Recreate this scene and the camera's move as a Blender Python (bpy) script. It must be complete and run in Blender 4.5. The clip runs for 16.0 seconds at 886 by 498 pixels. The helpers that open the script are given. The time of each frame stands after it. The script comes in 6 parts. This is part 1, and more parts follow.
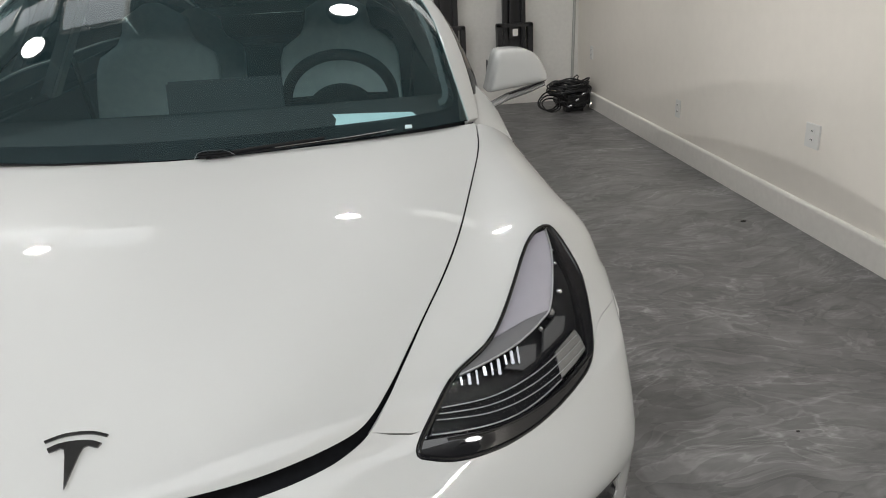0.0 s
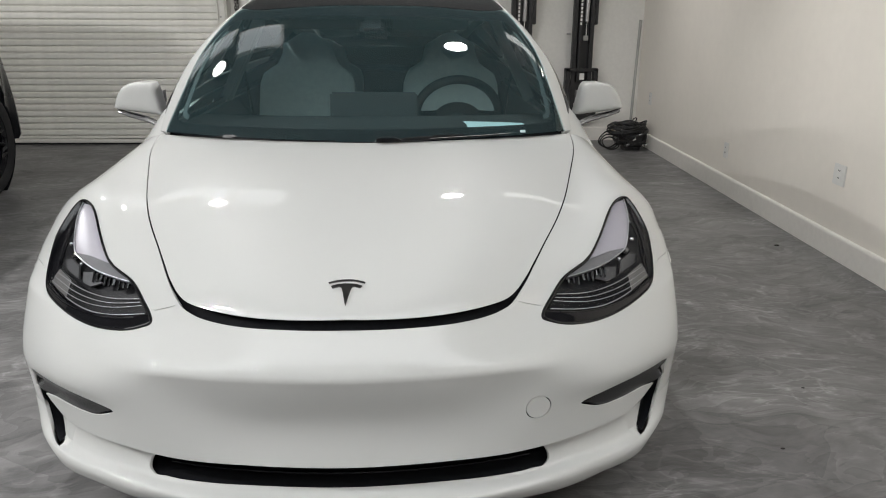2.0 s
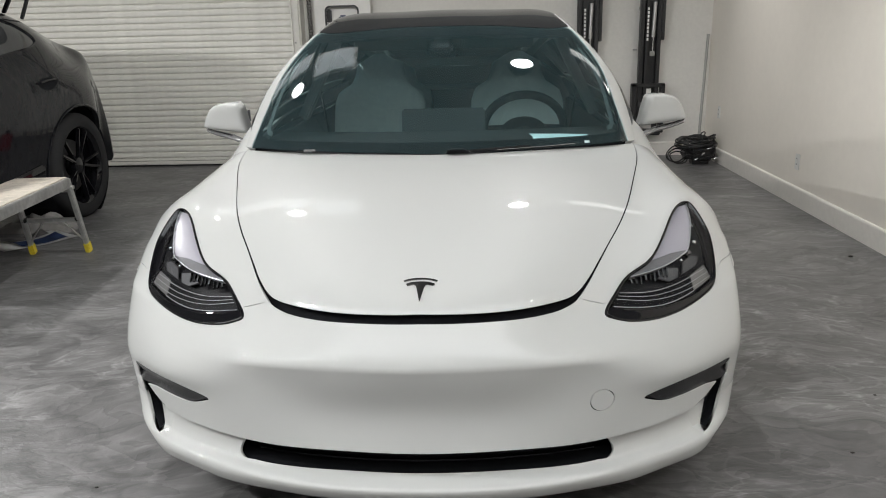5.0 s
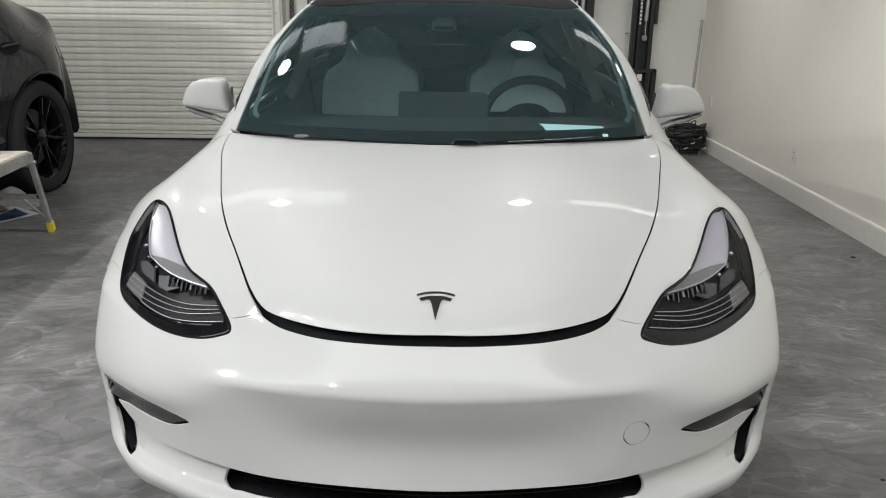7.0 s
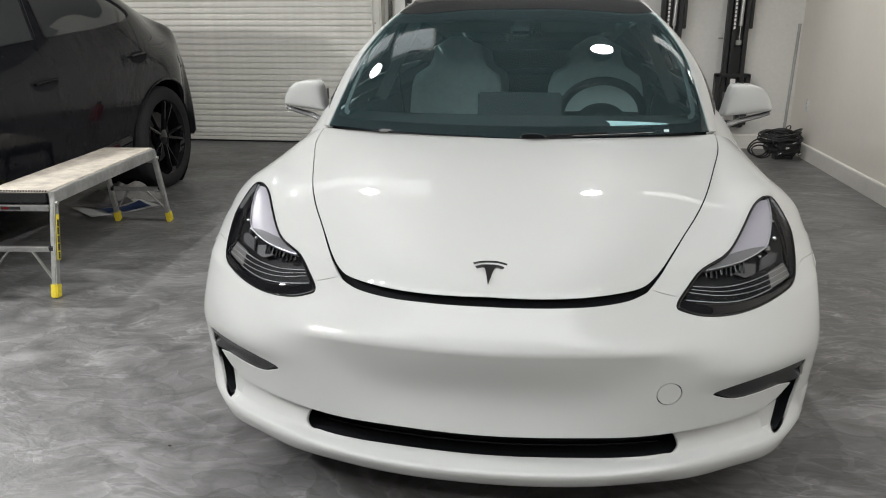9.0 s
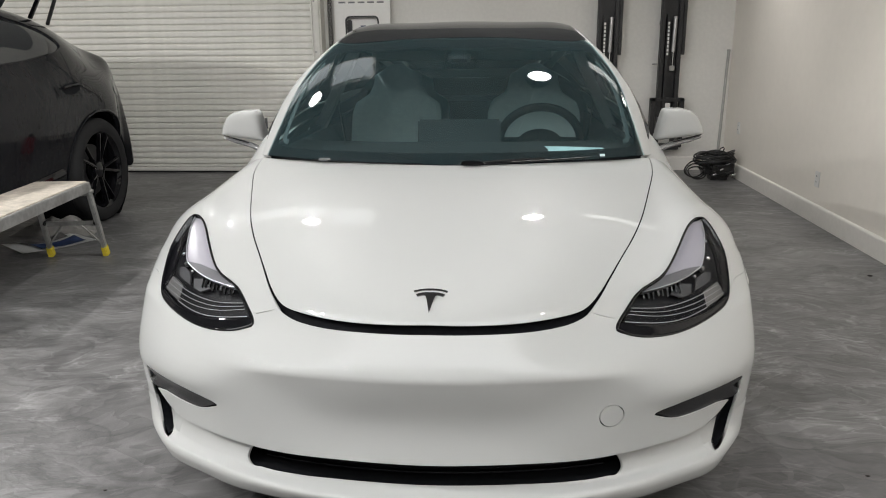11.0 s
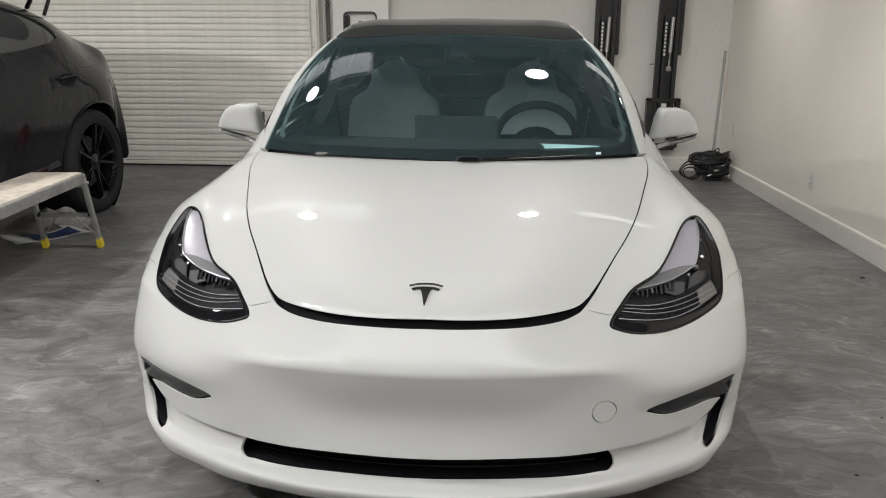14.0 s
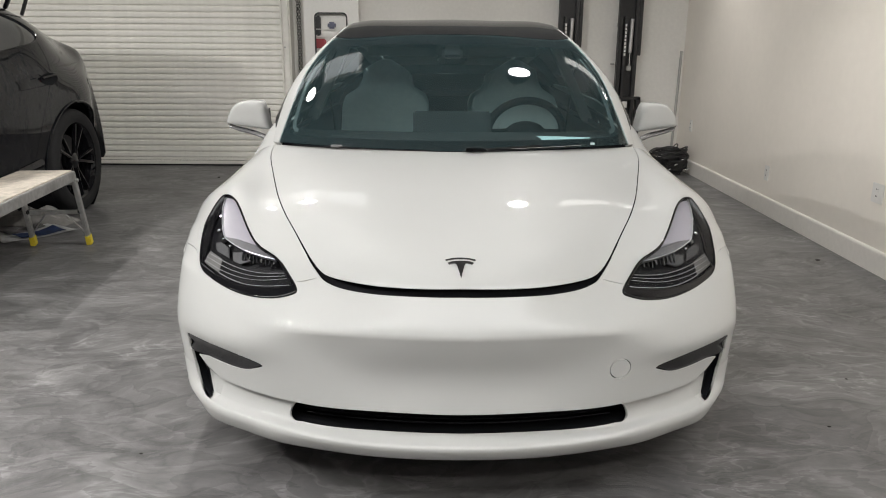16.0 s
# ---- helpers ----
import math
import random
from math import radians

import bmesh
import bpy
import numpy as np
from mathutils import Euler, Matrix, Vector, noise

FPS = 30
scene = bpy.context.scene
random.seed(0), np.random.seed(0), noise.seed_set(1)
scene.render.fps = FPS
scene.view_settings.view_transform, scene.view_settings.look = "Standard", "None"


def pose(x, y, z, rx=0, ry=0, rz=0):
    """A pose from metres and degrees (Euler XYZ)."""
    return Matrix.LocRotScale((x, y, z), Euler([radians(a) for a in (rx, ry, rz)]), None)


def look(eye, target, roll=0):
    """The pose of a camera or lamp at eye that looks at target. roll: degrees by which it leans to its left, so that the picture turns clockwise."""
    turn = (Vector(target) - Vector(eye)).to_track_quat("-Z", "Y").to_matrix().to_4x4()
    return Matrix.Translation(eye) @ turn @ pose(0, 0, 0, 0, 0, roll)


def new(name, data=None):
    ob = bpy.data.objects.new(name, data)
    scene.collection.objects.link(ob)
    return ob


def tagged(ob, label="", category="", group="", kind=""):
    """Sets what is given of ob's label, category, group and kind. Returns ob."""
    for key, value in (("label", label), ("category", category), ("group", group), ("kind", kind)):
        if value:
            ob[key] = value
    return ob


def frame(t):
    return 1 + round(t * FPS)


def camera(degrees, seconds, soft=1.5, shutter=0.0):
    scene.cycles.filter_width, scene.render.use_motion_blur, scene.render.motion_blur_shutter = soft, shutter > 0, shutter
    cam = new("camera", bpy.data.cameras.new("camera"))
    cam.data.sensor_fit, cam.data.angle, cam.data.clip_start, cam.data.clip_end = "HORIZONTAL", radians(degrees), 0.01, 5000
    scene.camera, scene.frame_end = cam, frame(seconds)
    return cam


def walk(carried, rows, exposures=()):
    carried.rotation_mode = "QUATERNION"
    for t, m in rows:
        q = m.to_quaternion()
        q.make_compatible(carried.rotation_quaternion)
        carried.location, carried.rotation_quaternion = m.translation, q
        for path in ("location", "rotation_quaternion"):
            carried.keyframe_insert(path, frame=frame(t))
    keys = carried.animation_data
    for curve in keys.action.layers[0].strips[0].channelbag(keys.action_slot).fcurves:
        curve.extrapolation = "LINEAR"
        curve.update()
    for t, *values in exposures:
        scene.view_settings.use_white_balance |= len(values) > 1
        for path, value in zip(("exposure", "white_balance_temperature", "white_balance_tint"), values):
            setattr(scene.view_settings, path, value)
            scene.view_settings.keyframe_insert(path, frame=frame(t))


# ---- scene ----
cam = camera(60.8, 16.0, soft=1.0)
PATH = [
    (0, (0.429, -0.789, 1.332), (0.619, 1.07, 0.619), -2.9),
    (0.5, (0.273, -1.045, 1.341), (0.494, 0.817, 0.647), -4.2),
    (1, (0.083, -1.238, 1.358), (0.326, 0.63, 0.687), -0.7),
    (1.5, (0.066, -1.36, 1.363), (0.259, 0.518, 0.703), 1.1),
    (2, (0.149, -1.528, 1.359), (0.237, 0.374, 0.747), 0.3),
    (2.5, (0.178, -1.623, 1.351), (0.153, 0.294, 0.782), -1.5),
    (3, (0.164, -1.647, 1.345), (0.108, 0.269, 0.778), -2.1),
    (3.5, (0.153, -1.661, 1.345), (0.074, 0.255, 0.777), -1.9),
    (4, (0.146, -1.666, 1.345), (0.046, 0.253, 0.791), -1.7),
    (4.2, (0.152, -1.669, 1.345), (0.055, 0.254, 0.803), -1.8),
    (6.3, (0.063, -1.497, 1.355), (0.027, 0.412, 0.76), 0.4),
    (6.5, (0.043, -1.45, 1.351), (0.022, 0.461, 0.76), 0.6),
    (7, (0.022, -1.417, 1.354), (0.013, 0.486, 0.737), 0.7),
    (7.5, (0.053, -1.483, 1.351), (0.028, 0.416, 0.726), 0.3),
    (8, (0.125, -1.594, 1.339), (0.08, 0.297, 0.688), 0.8),
    (8.5, (0.13, -1.658, 1.335), (-0.08, 0.223, 0.69), 0.1),
    (9, (0.134, -1.665, 1.344), (-0.131, 0.226, 0.748), -0.2),
    (9.5, (0.144, -1.668, 1.347), (-0.067, 0.243, 0.794), -0.4),
    (10, (0.16, -1.661, 1.35), (0.01, 0.264, 0.827), -0.6),
    (12.5, (0.148, -1.652, 1.342), (0.025, 0.268, 0.796), -0.5),
    (13, (0.15, -1.658, 1.344), (0.031, 0.263, 0.8), -0.2),
    (13.5, (0.154, -1.665, 1.346), (0.034, 0.258, 0.809), 0.2),
    (14, (0.153, -1.664, 1.342), (0.036, 0.259, 0.805), 0.3),
    (14.5, (0.158, -1.692, 1.334), (0.035, 0.221, 0.766), 0.0),
    (15, (0.127, -1.74, 1.343), (0.054, 0.179, 0.784), 0.2),
    (15.5, (0.007, -1.823, 1.351), (-0.01, 0.111, 0.846), 0.6),
    (16, (-0.064, -1.897, 1.337), (-0.051, 0.03, 0.803), 0.4),
]
walk(cam, [(t, look(eye, target, roll)) for t, eye, target, roll in PATH], [(0.0, 0.13, 6560, 10), (0.6, 0.08, 6560, 10), (1.2, 0.09, 6560, 10), (2.0, 0.16, 6560, 10), (3.5, 0.22, 6540, 9.6), (6.5, 0.25, 6540, 9.6), (9.5, 0.22, 6540, 9.6), (12.5, 0.20, 6680, 11), (14.5, 0.20, 6700, 11), (16.0, 0.25, 6740, 11)])

# ---- light ----
world = bpy.data.worlds.new("room_dark")
scene.world = world
world.use_nodes = True
world.node_tree.nodes["Background"].inputs[0].default_value = (0.05, 0.05, 0.055, 1)
world.node_tree.nodes["Background"].inputs[1].default_value = 0.3
# x, y, z, watts and shade depth of the oval lamps; x, y, width and depth of the flat panels
# unseen fill, added: (.25, -3.0) for the bumper, x > 1.5 for the walls
LAMPS = [(.505, 2.255, 2.32, 45), (-1.20, 2.30, 2.40, 70), (-4.2, 2.6, 3.1, 76), (-3.9, -.55, 2.8, 66), (-3.2, -.45, 2.7, 18), (-2.75, -.58, 2.7, 16), (-1.7, -2.1, 2.9, 22), (.25, -3.0, 2.9, 80), (2.32, -.6, 3.0, 3), (2.15, 5.1, 3.1, 20, .2), (1.8, 2.9, 3.12, 17, .28), (2.25, .9, 3.15, 4, .27), (-4.5, 4.2, 2.85, 16)]
# the last five are unseen, added for the bumper's sheen and soft fill
PANELS = [(-.89, 2.55, .38, .30), (-1.29, 2.69, .30, .28), (-1.70, 2.82, .38, .28), (1.42, 3.05, .58, .17, 3.0)] + [(-3.2 + 1.3 * k, -1.35, 1.295, 1.2, 3.1) for k in range(5)]

# ---- materials ----
def surface(name, color, rough=0.5, metal=0.0, grain=0.08, size=20.0, blotch=0.0, blotch_size=1.5, bump=0.0, bump_size=120.0, coat=0.0, **inputs):
    """A principled material whose colour varies at two scales, with fine relief."""
    m = bpy.data.materials.new(name)
    m.use_nodes = True
    nt = m.node_tree
    b = nt.nodes["Principled BSDF"]
    b.inputs["Roughness"].default_value, b.inputs["Metallic"].default_value, b.inputs["Coat Weight"].default_value = rough, metal, coat
    for key, value in inputs.items():
        b.inputs[key.replace("_", " ").replace("Ior", "IOR")].default_value = value
    tc = nt.nodes.new("ShaderNodeTexCoord")
    def noisy(scale, detail=6.0):
        n = nt.nodes.new("ShaderNodeTexNoise")
        n.inputs["Scale"].default_value, n.inputs["Detail"].default_value = scale, detail
        nt.links.new(tc.outputs["Object"], n.inputs["Vector"])
        return n
    fine, wide = noisy(size), noisy(blotch_size, 4.0)
    ramp = nt.nodes.new("ShaderNodeMapRange")
    ramp.inputs["From Min"].default_value, ramp.inputs["From Max"].default_value = 0.3, 0.7
    ramp.inputs["To Min"].default_value, ramp.inputs["To Max"].default_value = 1 - grain, 1 + grain
    nt.links.new(fine.outputs["Fac"], ramp.inputs["Value"])
    ramp2 = nt.nodes.new("ShaderNodeMapRange")
    ramp2.inputs["From Min"].default_value, ramp2.inputs["From Max"].default_value = 0.35, 0.65
    ramp2.inputs["To Min"].default_value, ramp2.inputs["To Max"].default_value = 1 - blotch, 1 + blotch
    nt.links.new(wide.outputs["Fac"], ramp2.inputs["Value"])
    mul = nt.nodes.new("ShaderNodeMath")
    mul.operation = "MULTIPLY"
    nt.links.new(ramp.outputs[0], mul.inputs[0])
    nt.links.new(ramp2.outputs[0], mul.inputs[1])
    last = mul.outputs[0]
    vm = nt.nodes.new("ShaderNodeVectorMath")
    vm.operation = "SCALE"
    vm.inputs[0].default_value = color[:3]
    nt.links.new(last, vm.inputs["Scale"])
    nt.links.new(vm.outputs[0], b.inputs["Base Color"])
    if bump:
        bn = noisy(bump_size)
        bp = nt.nodes.new("ShaderNodeBump")
        bp.inputs["Strength"].default_value, bp.inputs["Distance"].default_value = 1.0, bump
        nt.links.new(bn.outputs["Fac"], bp.inputs["Height"])
        nt.links.new(bp.outputs[0], b.inputs["Normal"])
    return m


def clear(name, color=(1, 1, 1), ior=1.45, gloss=0.0, film=0.0, haze_color=(0.33, 0.60, 0.65)):
    """Thin clear glass or plastic: what is behind it, tinted, under a painted haze of reflected light and a Fresnel
    gloss.
    """
    m = bpy.data.materials.new(name)
    m.use_nodes = True
    nt = m.node_tree
    nt.nodes.remove(nt.nodes["Principled BSDF"])
    tr, gl, fr, mix = (nt.nodes.new("ShaderNode" + k) for k in ("BsdfTransparent", "BsdfGlossy", "Fresnel", "MixShader"))
    tr.inputs["Color"].default_value = (*color, 1)
    gl.inputs["Roughness"].default_value = gloss
    fr.inputs["IOR"].default_value = ior
    nt.links.new(fr.outputs[0], mix.inputs[0])
    behind = tr.outputs[0]
    # pale diffuse veil painted on, in place of ceiling light mirrored by the glass
    if film:
        haze_bsdf, veil = nt.nodes.new("ShaderNodeBsdfDiffuse"), nt.nodes.new("ShaderNodeMixShader")
        haze_bsdf.inputs["Color"].default_value = (*haze_color, 1)
        haze_noise, amount = nt.nodes.new("ShaderNodeTexNoise"), nt.nodes.new("ShaderNodeMapRange")
        haze_noise.inputs["Scale"].default_value = 6.0
        amount.inputs["To Min"].default_value, amount.inputs["To Max"].default_value = film * 0.6, film * 1.4
        nt.links.new(haze_noise.outputs["Fac"], amount.inputs["Value"])
        nt.links.new(amount.outputs[0], veil.inputs[0])
        nt.links.new(behind, veil.inputs[1])
        nt.links.new(haze_bsdf.outputs[0], veil.inputs[2])
        behind = veil.outputs[0]
    nt.links.new(behind, mix.inputs[1])
    nt.links.new(gl.outputs[0], mix.inputs[2])
    nt.links.new(mix.outputs[0], nt.nodes["Material Output"].inputs[0])
    return m


def glowing(name, color, strength):
    m = bpy.data.materials.new(name)
    m.use_nodes = True
    b = m.node_tree.nodes["Principled BSDF"]
    b.inputs["Base Color"].default_value = (0.15, 0.15, 0.15, 1)
    b.inputs["Emission Color"].default_value, b.inputs["Emission Strength"].default_value = (*color, 1), strength
    return m


PAINT_WHITE = surface("pearl_white_paint", (0.522, 0.527, 0.517), 0.5, coat=1.0, grain=0.02, size=900, blotch=0.01, Coat_Roughness=0.012, Coat_Ior=1.41, Specular_Ior_Level=0.1)
PAINT_BLACK = surface("black_paint", (0.0042, 0.0047, 0.0068), 0.4, coat=1.0, Coat_Ior=1.38, grain=0.1, size=400, bump=0.004, bump_size=2.6, Coat_Roughness=0.02, Specular_Ior_Level=0.05)
TRIM = surface("satin_black_plastic", (0.012, 0.013, 0.014), 0.42, grain=0.15, size=300, bump=0.0002, bump_size=900)
VOID = surface("black_recess", (0.009, 0.0095, 0.0115), 0.8, grain=0.2, size=60, Specular_Ior_Level=0.12)
GLOSS_BLACK = surface("gloss_black_plastic", (0.006, 0.006, 0.0075), 0.035, grain=0.1, size=200)
FOG_TRIM = surface("dark_grey_trim", (0.016, 0.016, 0.018), 0.2, grain=0.12, size=200)
CHROME = surface("chrome", (0.75, 0.76, 0.78), 0.08, metal=1.0, grain=0.03, size=80)
MIRROR_FOOT = surface("satin_grey_metal", (0.42, 0.42, 0.43), 0.25, metal=0.6, grain=0.05, size=90)
DARK_CHROME = surface("dark_chrome", (0.24, 0.24, 0.25), 0.12, metal=1.0, grain=0.03, size=20)
EMBLEM = surface("brushed_chrome", (0.27, 0.27, 0.28), 0.2, metal=1.0, grain=0.05, size=200)
LAMP_HOUSING = surface("dark_lamp_housing", (0.012, 0.012, 0.014), 0.3, grain=0.06, size=12, Specular_Ior_Level=0.15)
LAMP_BAND = surface("dark_lamp_band", (0.008, 0.008, 0.0095), 0.35, grain=0.04, size=10, Specular_Ior_Level=0.08)
FACET = surface("smoked_facet", (0.085, 0.085, 0.09), 0.35, grain=0.03, size=20, metal=0.3)
REFLECTOR = surface("satin_silver_reflector", (0.30, 0.297, 0.293), 0.28, grain=0.06, size=90, metal=0.85)
LAMP_SATIN = surface("satin_lamp_metal", (0.45, 0.45, 0.46), 0.16, metal=1.0, grain=0.03, size=10)
GUIDE_TAIL = surface("smoky_light_guide", (0.17, 0.168, 0.175), 0.3, grain=0.05, size=60, coat=0.5)
DRL = surface("milky_light_guide", (0.42, 0.40, 0.44), 0.35, grain=0.03, size=60, coat=0.5)
WINDSCREEN = clear("tinted_windscreen", (0.64, 0.885, 0.905), 2.1, film=0.035, haze_color=(0.30, 0.62, 0.69))
LENS = clear("clear_lens", (0.95, 0.96, 0.97), 1.19)
ROOF_GLASS = clear("smoked_roof_glass", (0.03, 0.033, 0.035), 1.5, gloss=0.05, film=0.05, haze_color=(0.42, 0.44, 0.46))
DARK_GLASS = clear("dark_roof_glass", (0.05, 0.055, 0.06), 1.52)
SEAT = surface("pale_grey_leather", (0.39, 0.41, 0.395), 0.55, grain=0.06, size=40, blotch=0.04, bump=0.0006, bump_size=260)
DASH = surface("charcoal_dashboard", (0.011, 0.0115, 0.012), 0.8, grain=0.15, size=120, bump=0.0004, bump_size=700, Specular_Ior_Level=0.15)
HEADLINER = surface("pale_grey_headliner", (0.13, 0.135, 0.135), 0.9, grain=0.06, size=120)
PILLAR_GREY = surface("grey_pillar_trim", (0.075, 0.083, 0.083), 0.9, grain=0.15, size=60)
LAMP_LINE = surface("bright_lamp_line", (0.50, 0.50, 0.52), 0.3, metal=0.5, grain=0.05, size=60)
CABIN_DARK = surface("dark_headliner", (0.03, 0.031, 0.033), 0.9, grain=0.2, size=150)
SCREEN = surface("switched_off_display", (0.010, 0.013, 0.015), 0.5, grain=0.05, size=30)
PAPER = surface("pale_blue_paper", (0.55, 0.68, 0.70), 0.7, grain=0.04, size=25)
RUBBER = surface("black_rubber", (0.011, 0.011, 0.012), 0.8, grain=0.2, size=90, bump=0.0006, bump_size=300)
ALLOY = surface("grey_alloy", (0.35, 0.36, 0.37), 0.3, metal=1.0, grain=0.06, size=60)
RED_LENS = surface("red_lamp_lens", (0.25, 0.01, 0.01), 0.15, grain=0.05, coat=1.0)
ALUMINIUM = surface("scuffed_aluminium", (0.56, 0.56, 0.55), 0.42, metal=0.85, grain=0.12, size=35, blotch=0.12, blotch_size=6, bump=0.0003, bump_size=200)
DECK_TOP = surface("worn_pale_deck", (0.50, 0.452, 0.39), 0.65, grain=0.16, size=26, blotch=0.2, blotch_size=7, bump=0.0006, bump_size=160)
YELLOW = surface("yellow_rubber", (0.78, 0.62, 0.05), 0.5, grain=0.1, size=60)
SHUTTER = surface("cream_painted_steel", (0.75, 0.735, 0.69), 0.45, grain=0.05, size=14, blotch=0.07, blotch_size=1.1, bump=0.0004, bump_size=70)
STEEL_FRAME = surface("dull_galvanised_steel", (0.36, 0.36, 0.34), 0.5, metal=0.5, grain=0.12, size=18, blotch=0.1)
DIRTY_STEEL = surface("dark_chain_steel", (0.06, 0.058, 0.055), 0.5, metal=0.7, grain=0.2, size=60)
WALL = surface("warm_white_wall_paint", (0.84, 0.793, 0.725), 0.75, grain=0.012, size=14, blotch=0.03, blotch_size=0.8, bump=0.00012, bump_size=160)
WALL_BACK = surface("white_wall_paint", (0.74, 0.725, 0.69), 0.75, grain=0.03, size=30, blotch=0.04, blotch_size=0.9, bump=0.0003, bump_size=160)
# for the unseen south wall: greyed to cut light bounced onto the bumper
WALL_GREY = surface("fill_cutting_grey", (0.26, 0.26, 0.255), 0.75, grain=0.03, size=30, blotch=0.04, blotch_size=0.9, bump=0.0003, bump_size=160)
CEILING = surface("grey_ceiling", (0.30, 0.30, 0.30), 0.85, grain=0.03, size=20, blotch=0.04)
SKIRTING = surface("white_skirting_paint", (0.81, 0.78, 0.735), 0.4, grain=0.03, size=30, blotch=0.03)
PLASTIC_WHITE = surface("white_plastic", (0.74, 0.73, 0.70), 0.35, grain=0.02, size=40)
LIFT_BLACK = surface("black_powder_coat", (0.016, 0.016, 0.017), 0.45, grain=0.2, size=80, blotch=0.15)
HOSE = surface("black_hose", (0.012, 0.012, 0.013), 0.35, grain=0.2, size=90)
GLOW = glowing("lamp_diffuser", (1.0, 1.0, 0.98), 60.0)
GLOW_WIDE = glowing("wide_panel_diffuser", (0.95, 0.98, 1.0), 3.2)
GLOW_PANEL = glowing("panel_diffuser", (0.90, 0.96, 1.0), 1.1)
GLOW_STRIP = glowing("strip_diffuser", (1.0, 1.0, 0.97), 2.1)
GLOW_DIM = glowing("dim_lamp_diffuser", (1.0, 1.0, 0.98), 9.0)
GLOW_SOFT = glowing("soft_lamp_diffuser", (1.0, 1.0, 0.98), 40.0)


def epoxy_floor():
    """Metallic grey epoxy: drifting swirls of light and dark pigment under a clear coat."""
    m = bpy.data.materials.new("grey_metallic_epoxy")
    m.use_nodes = True
    nt = m.node_tree
    b = nt.nodes["Principled BSDF"]
    tc = nt.nodes.new("ShaderNodeTexCoord")
    def noisy(scale, detail, distortion, rough=0.55, stretch=(1, 1, 1)):
        mp = nt.nodes.new("ShaderNodeMapping")
        mp.inputs["Scale"].default_value = stretch
        n = nt.nodes.new("ShaderNodeTexNoise")
        for k, v in (("Scale", scale), ("Detail", detail), ("Distortion", distortion), ("Roughness", rough)):
            n.inputs[k].default_value = v
        nt.links.new(tc.outputs["Object"], mp.inputs["Vector"])
        nt.links.new(mp.outputs[0], n.inputs["Vector"])
        return n.outputs["Fac"]
    # a slow warp of the coordinates makes the strokes drift and curl
    warp = nt.nodes.new("ShaderNodeTexNoise")
    warp.inputs["Scale"].default_value, warp.inputs["Detail"].default_value = 0.9, 3.0
    nt.links.new(tc.outputs["Object"], warp.inputs["Vector"])
    bend = nt.nodes.new("ShaderNodeVectorMath")
    bend.operation = "MULTIPLY_ADD"
    bend.inputs[1].default_value = (0.6, 0.6, 0)
    nt.links.new(warp.outputs["Color"], bend.inputs[0])
    nt.links.new(tc.outputs["Object"], bend.inputs[2])
    def stroke(scale, stretch, angle, detail=8, rough=0.62, distortion=0.5):
        mp = nt.nodes.new("ShaderNodeMapping")
        mp.inputs["Scale"].default_value, mp.inputs["Rotation"].default_value = stretch, (0, 0, radians(angle))
        n = nt.nodes.new("ShaderNodeTexNoise")
        for k, v in (("Scale", scale), ("Detail", detail), ("Distortion", distortion), ("Roughness", rough)):
            n.inputs[k].default_value = v
        nt.links.new(bend.outputs[0], mp.inputs["Vector"])
        nt.links.new(mp.outputs[0], n.inputs["Vector"])
        return n.outputs["Fac"]
    def mathed(op, a, b, c=None):
        n = nt.nodes.new("ShaderNodeMath")
        n.operation = op
        for k, v in enumerate((a, b, c)):
            if v is None:
                continue
            if isinstance(v, (int, float)):
                n.inputs[k].default_value = v
            else:
                nt.links.new(v, n.inputs[k])
        return n.outputs[0]
    def ranged(v, lo, hi, a, b):
        n = nt.nodes.new("ShaderNodeMapRange")
        for k, q in (("From Min", lo), ("From Max", hi), ("To Min", a), ("To Max", b)):
            n.inputs[k].default_value = q
        nt.links.new(v, n.inputs["Value"])
        return n.outputs[0]
    def ridge(value, width):
        """One on the line where the value is a half, falling to nought at width."""
        n = mathed("ABSOLUTE", mathed("SUBTRACT", value, 0.5), 0.0)
        return mathed("MAXIMUM", mathed("SUBTRACT", 1.0, mathed("DIVIDE", n, width)), 0.0)
    wide = noisy(0.7, 4, 0.5)
    cloud, swirl = stroke(2.3, (1, 1.5, 1), 12, 5, 0.52, 0.6), stroke(5.0, (1, 1.9, 1), -14, 5, 0.52, 0.7)
    pale, dark = ridge(stroke(2.6, (1, 1.9, 1), 20, 4, 0.5, 1.1), 0.035), ridge(stroke(3.1, (1, 1.9, 1), -10, 3, 0.5, 1.0), 0.075)
    patchy, wisp = stroke(1.3, (1, 1, 1), 70, 4, 0.5, 0.6), stroke(24.0, (1, 1.9, 1), 10, 4, 0.55, 0.8)
    level = mathed("MULTIPLY", ranged(wide, 0.3, 0.7, 0.86, 1.14), ranged(cloud, 0.30, 0.70, 0.76, 1.24))
    level = mathed("MULTIPLY", level, ranged(swirl, 0.36, 0.64, 0.84, 1.16))
    level = mathed("MULTIPLY", level, ranged(wisp, 0.30, 0.70, 0.94, 1.06))
    level = mathed("MULTIPLY", level, mathed("MULTIPLY_ADD", mathed("MULTIPLY", pale, ranged(patchy, 0.46, 0.60, 0.0, 1.0)), 0.48, 1.0))
    # terraces of pigment: sharp on one side, fading on the other
    step_wide = mathed("FRACT", mathed("MULTIPLY", stroke(1.5, (1, 2.0, 1), 8, 3, 0.5, 0.9), 6.0), 0.0)
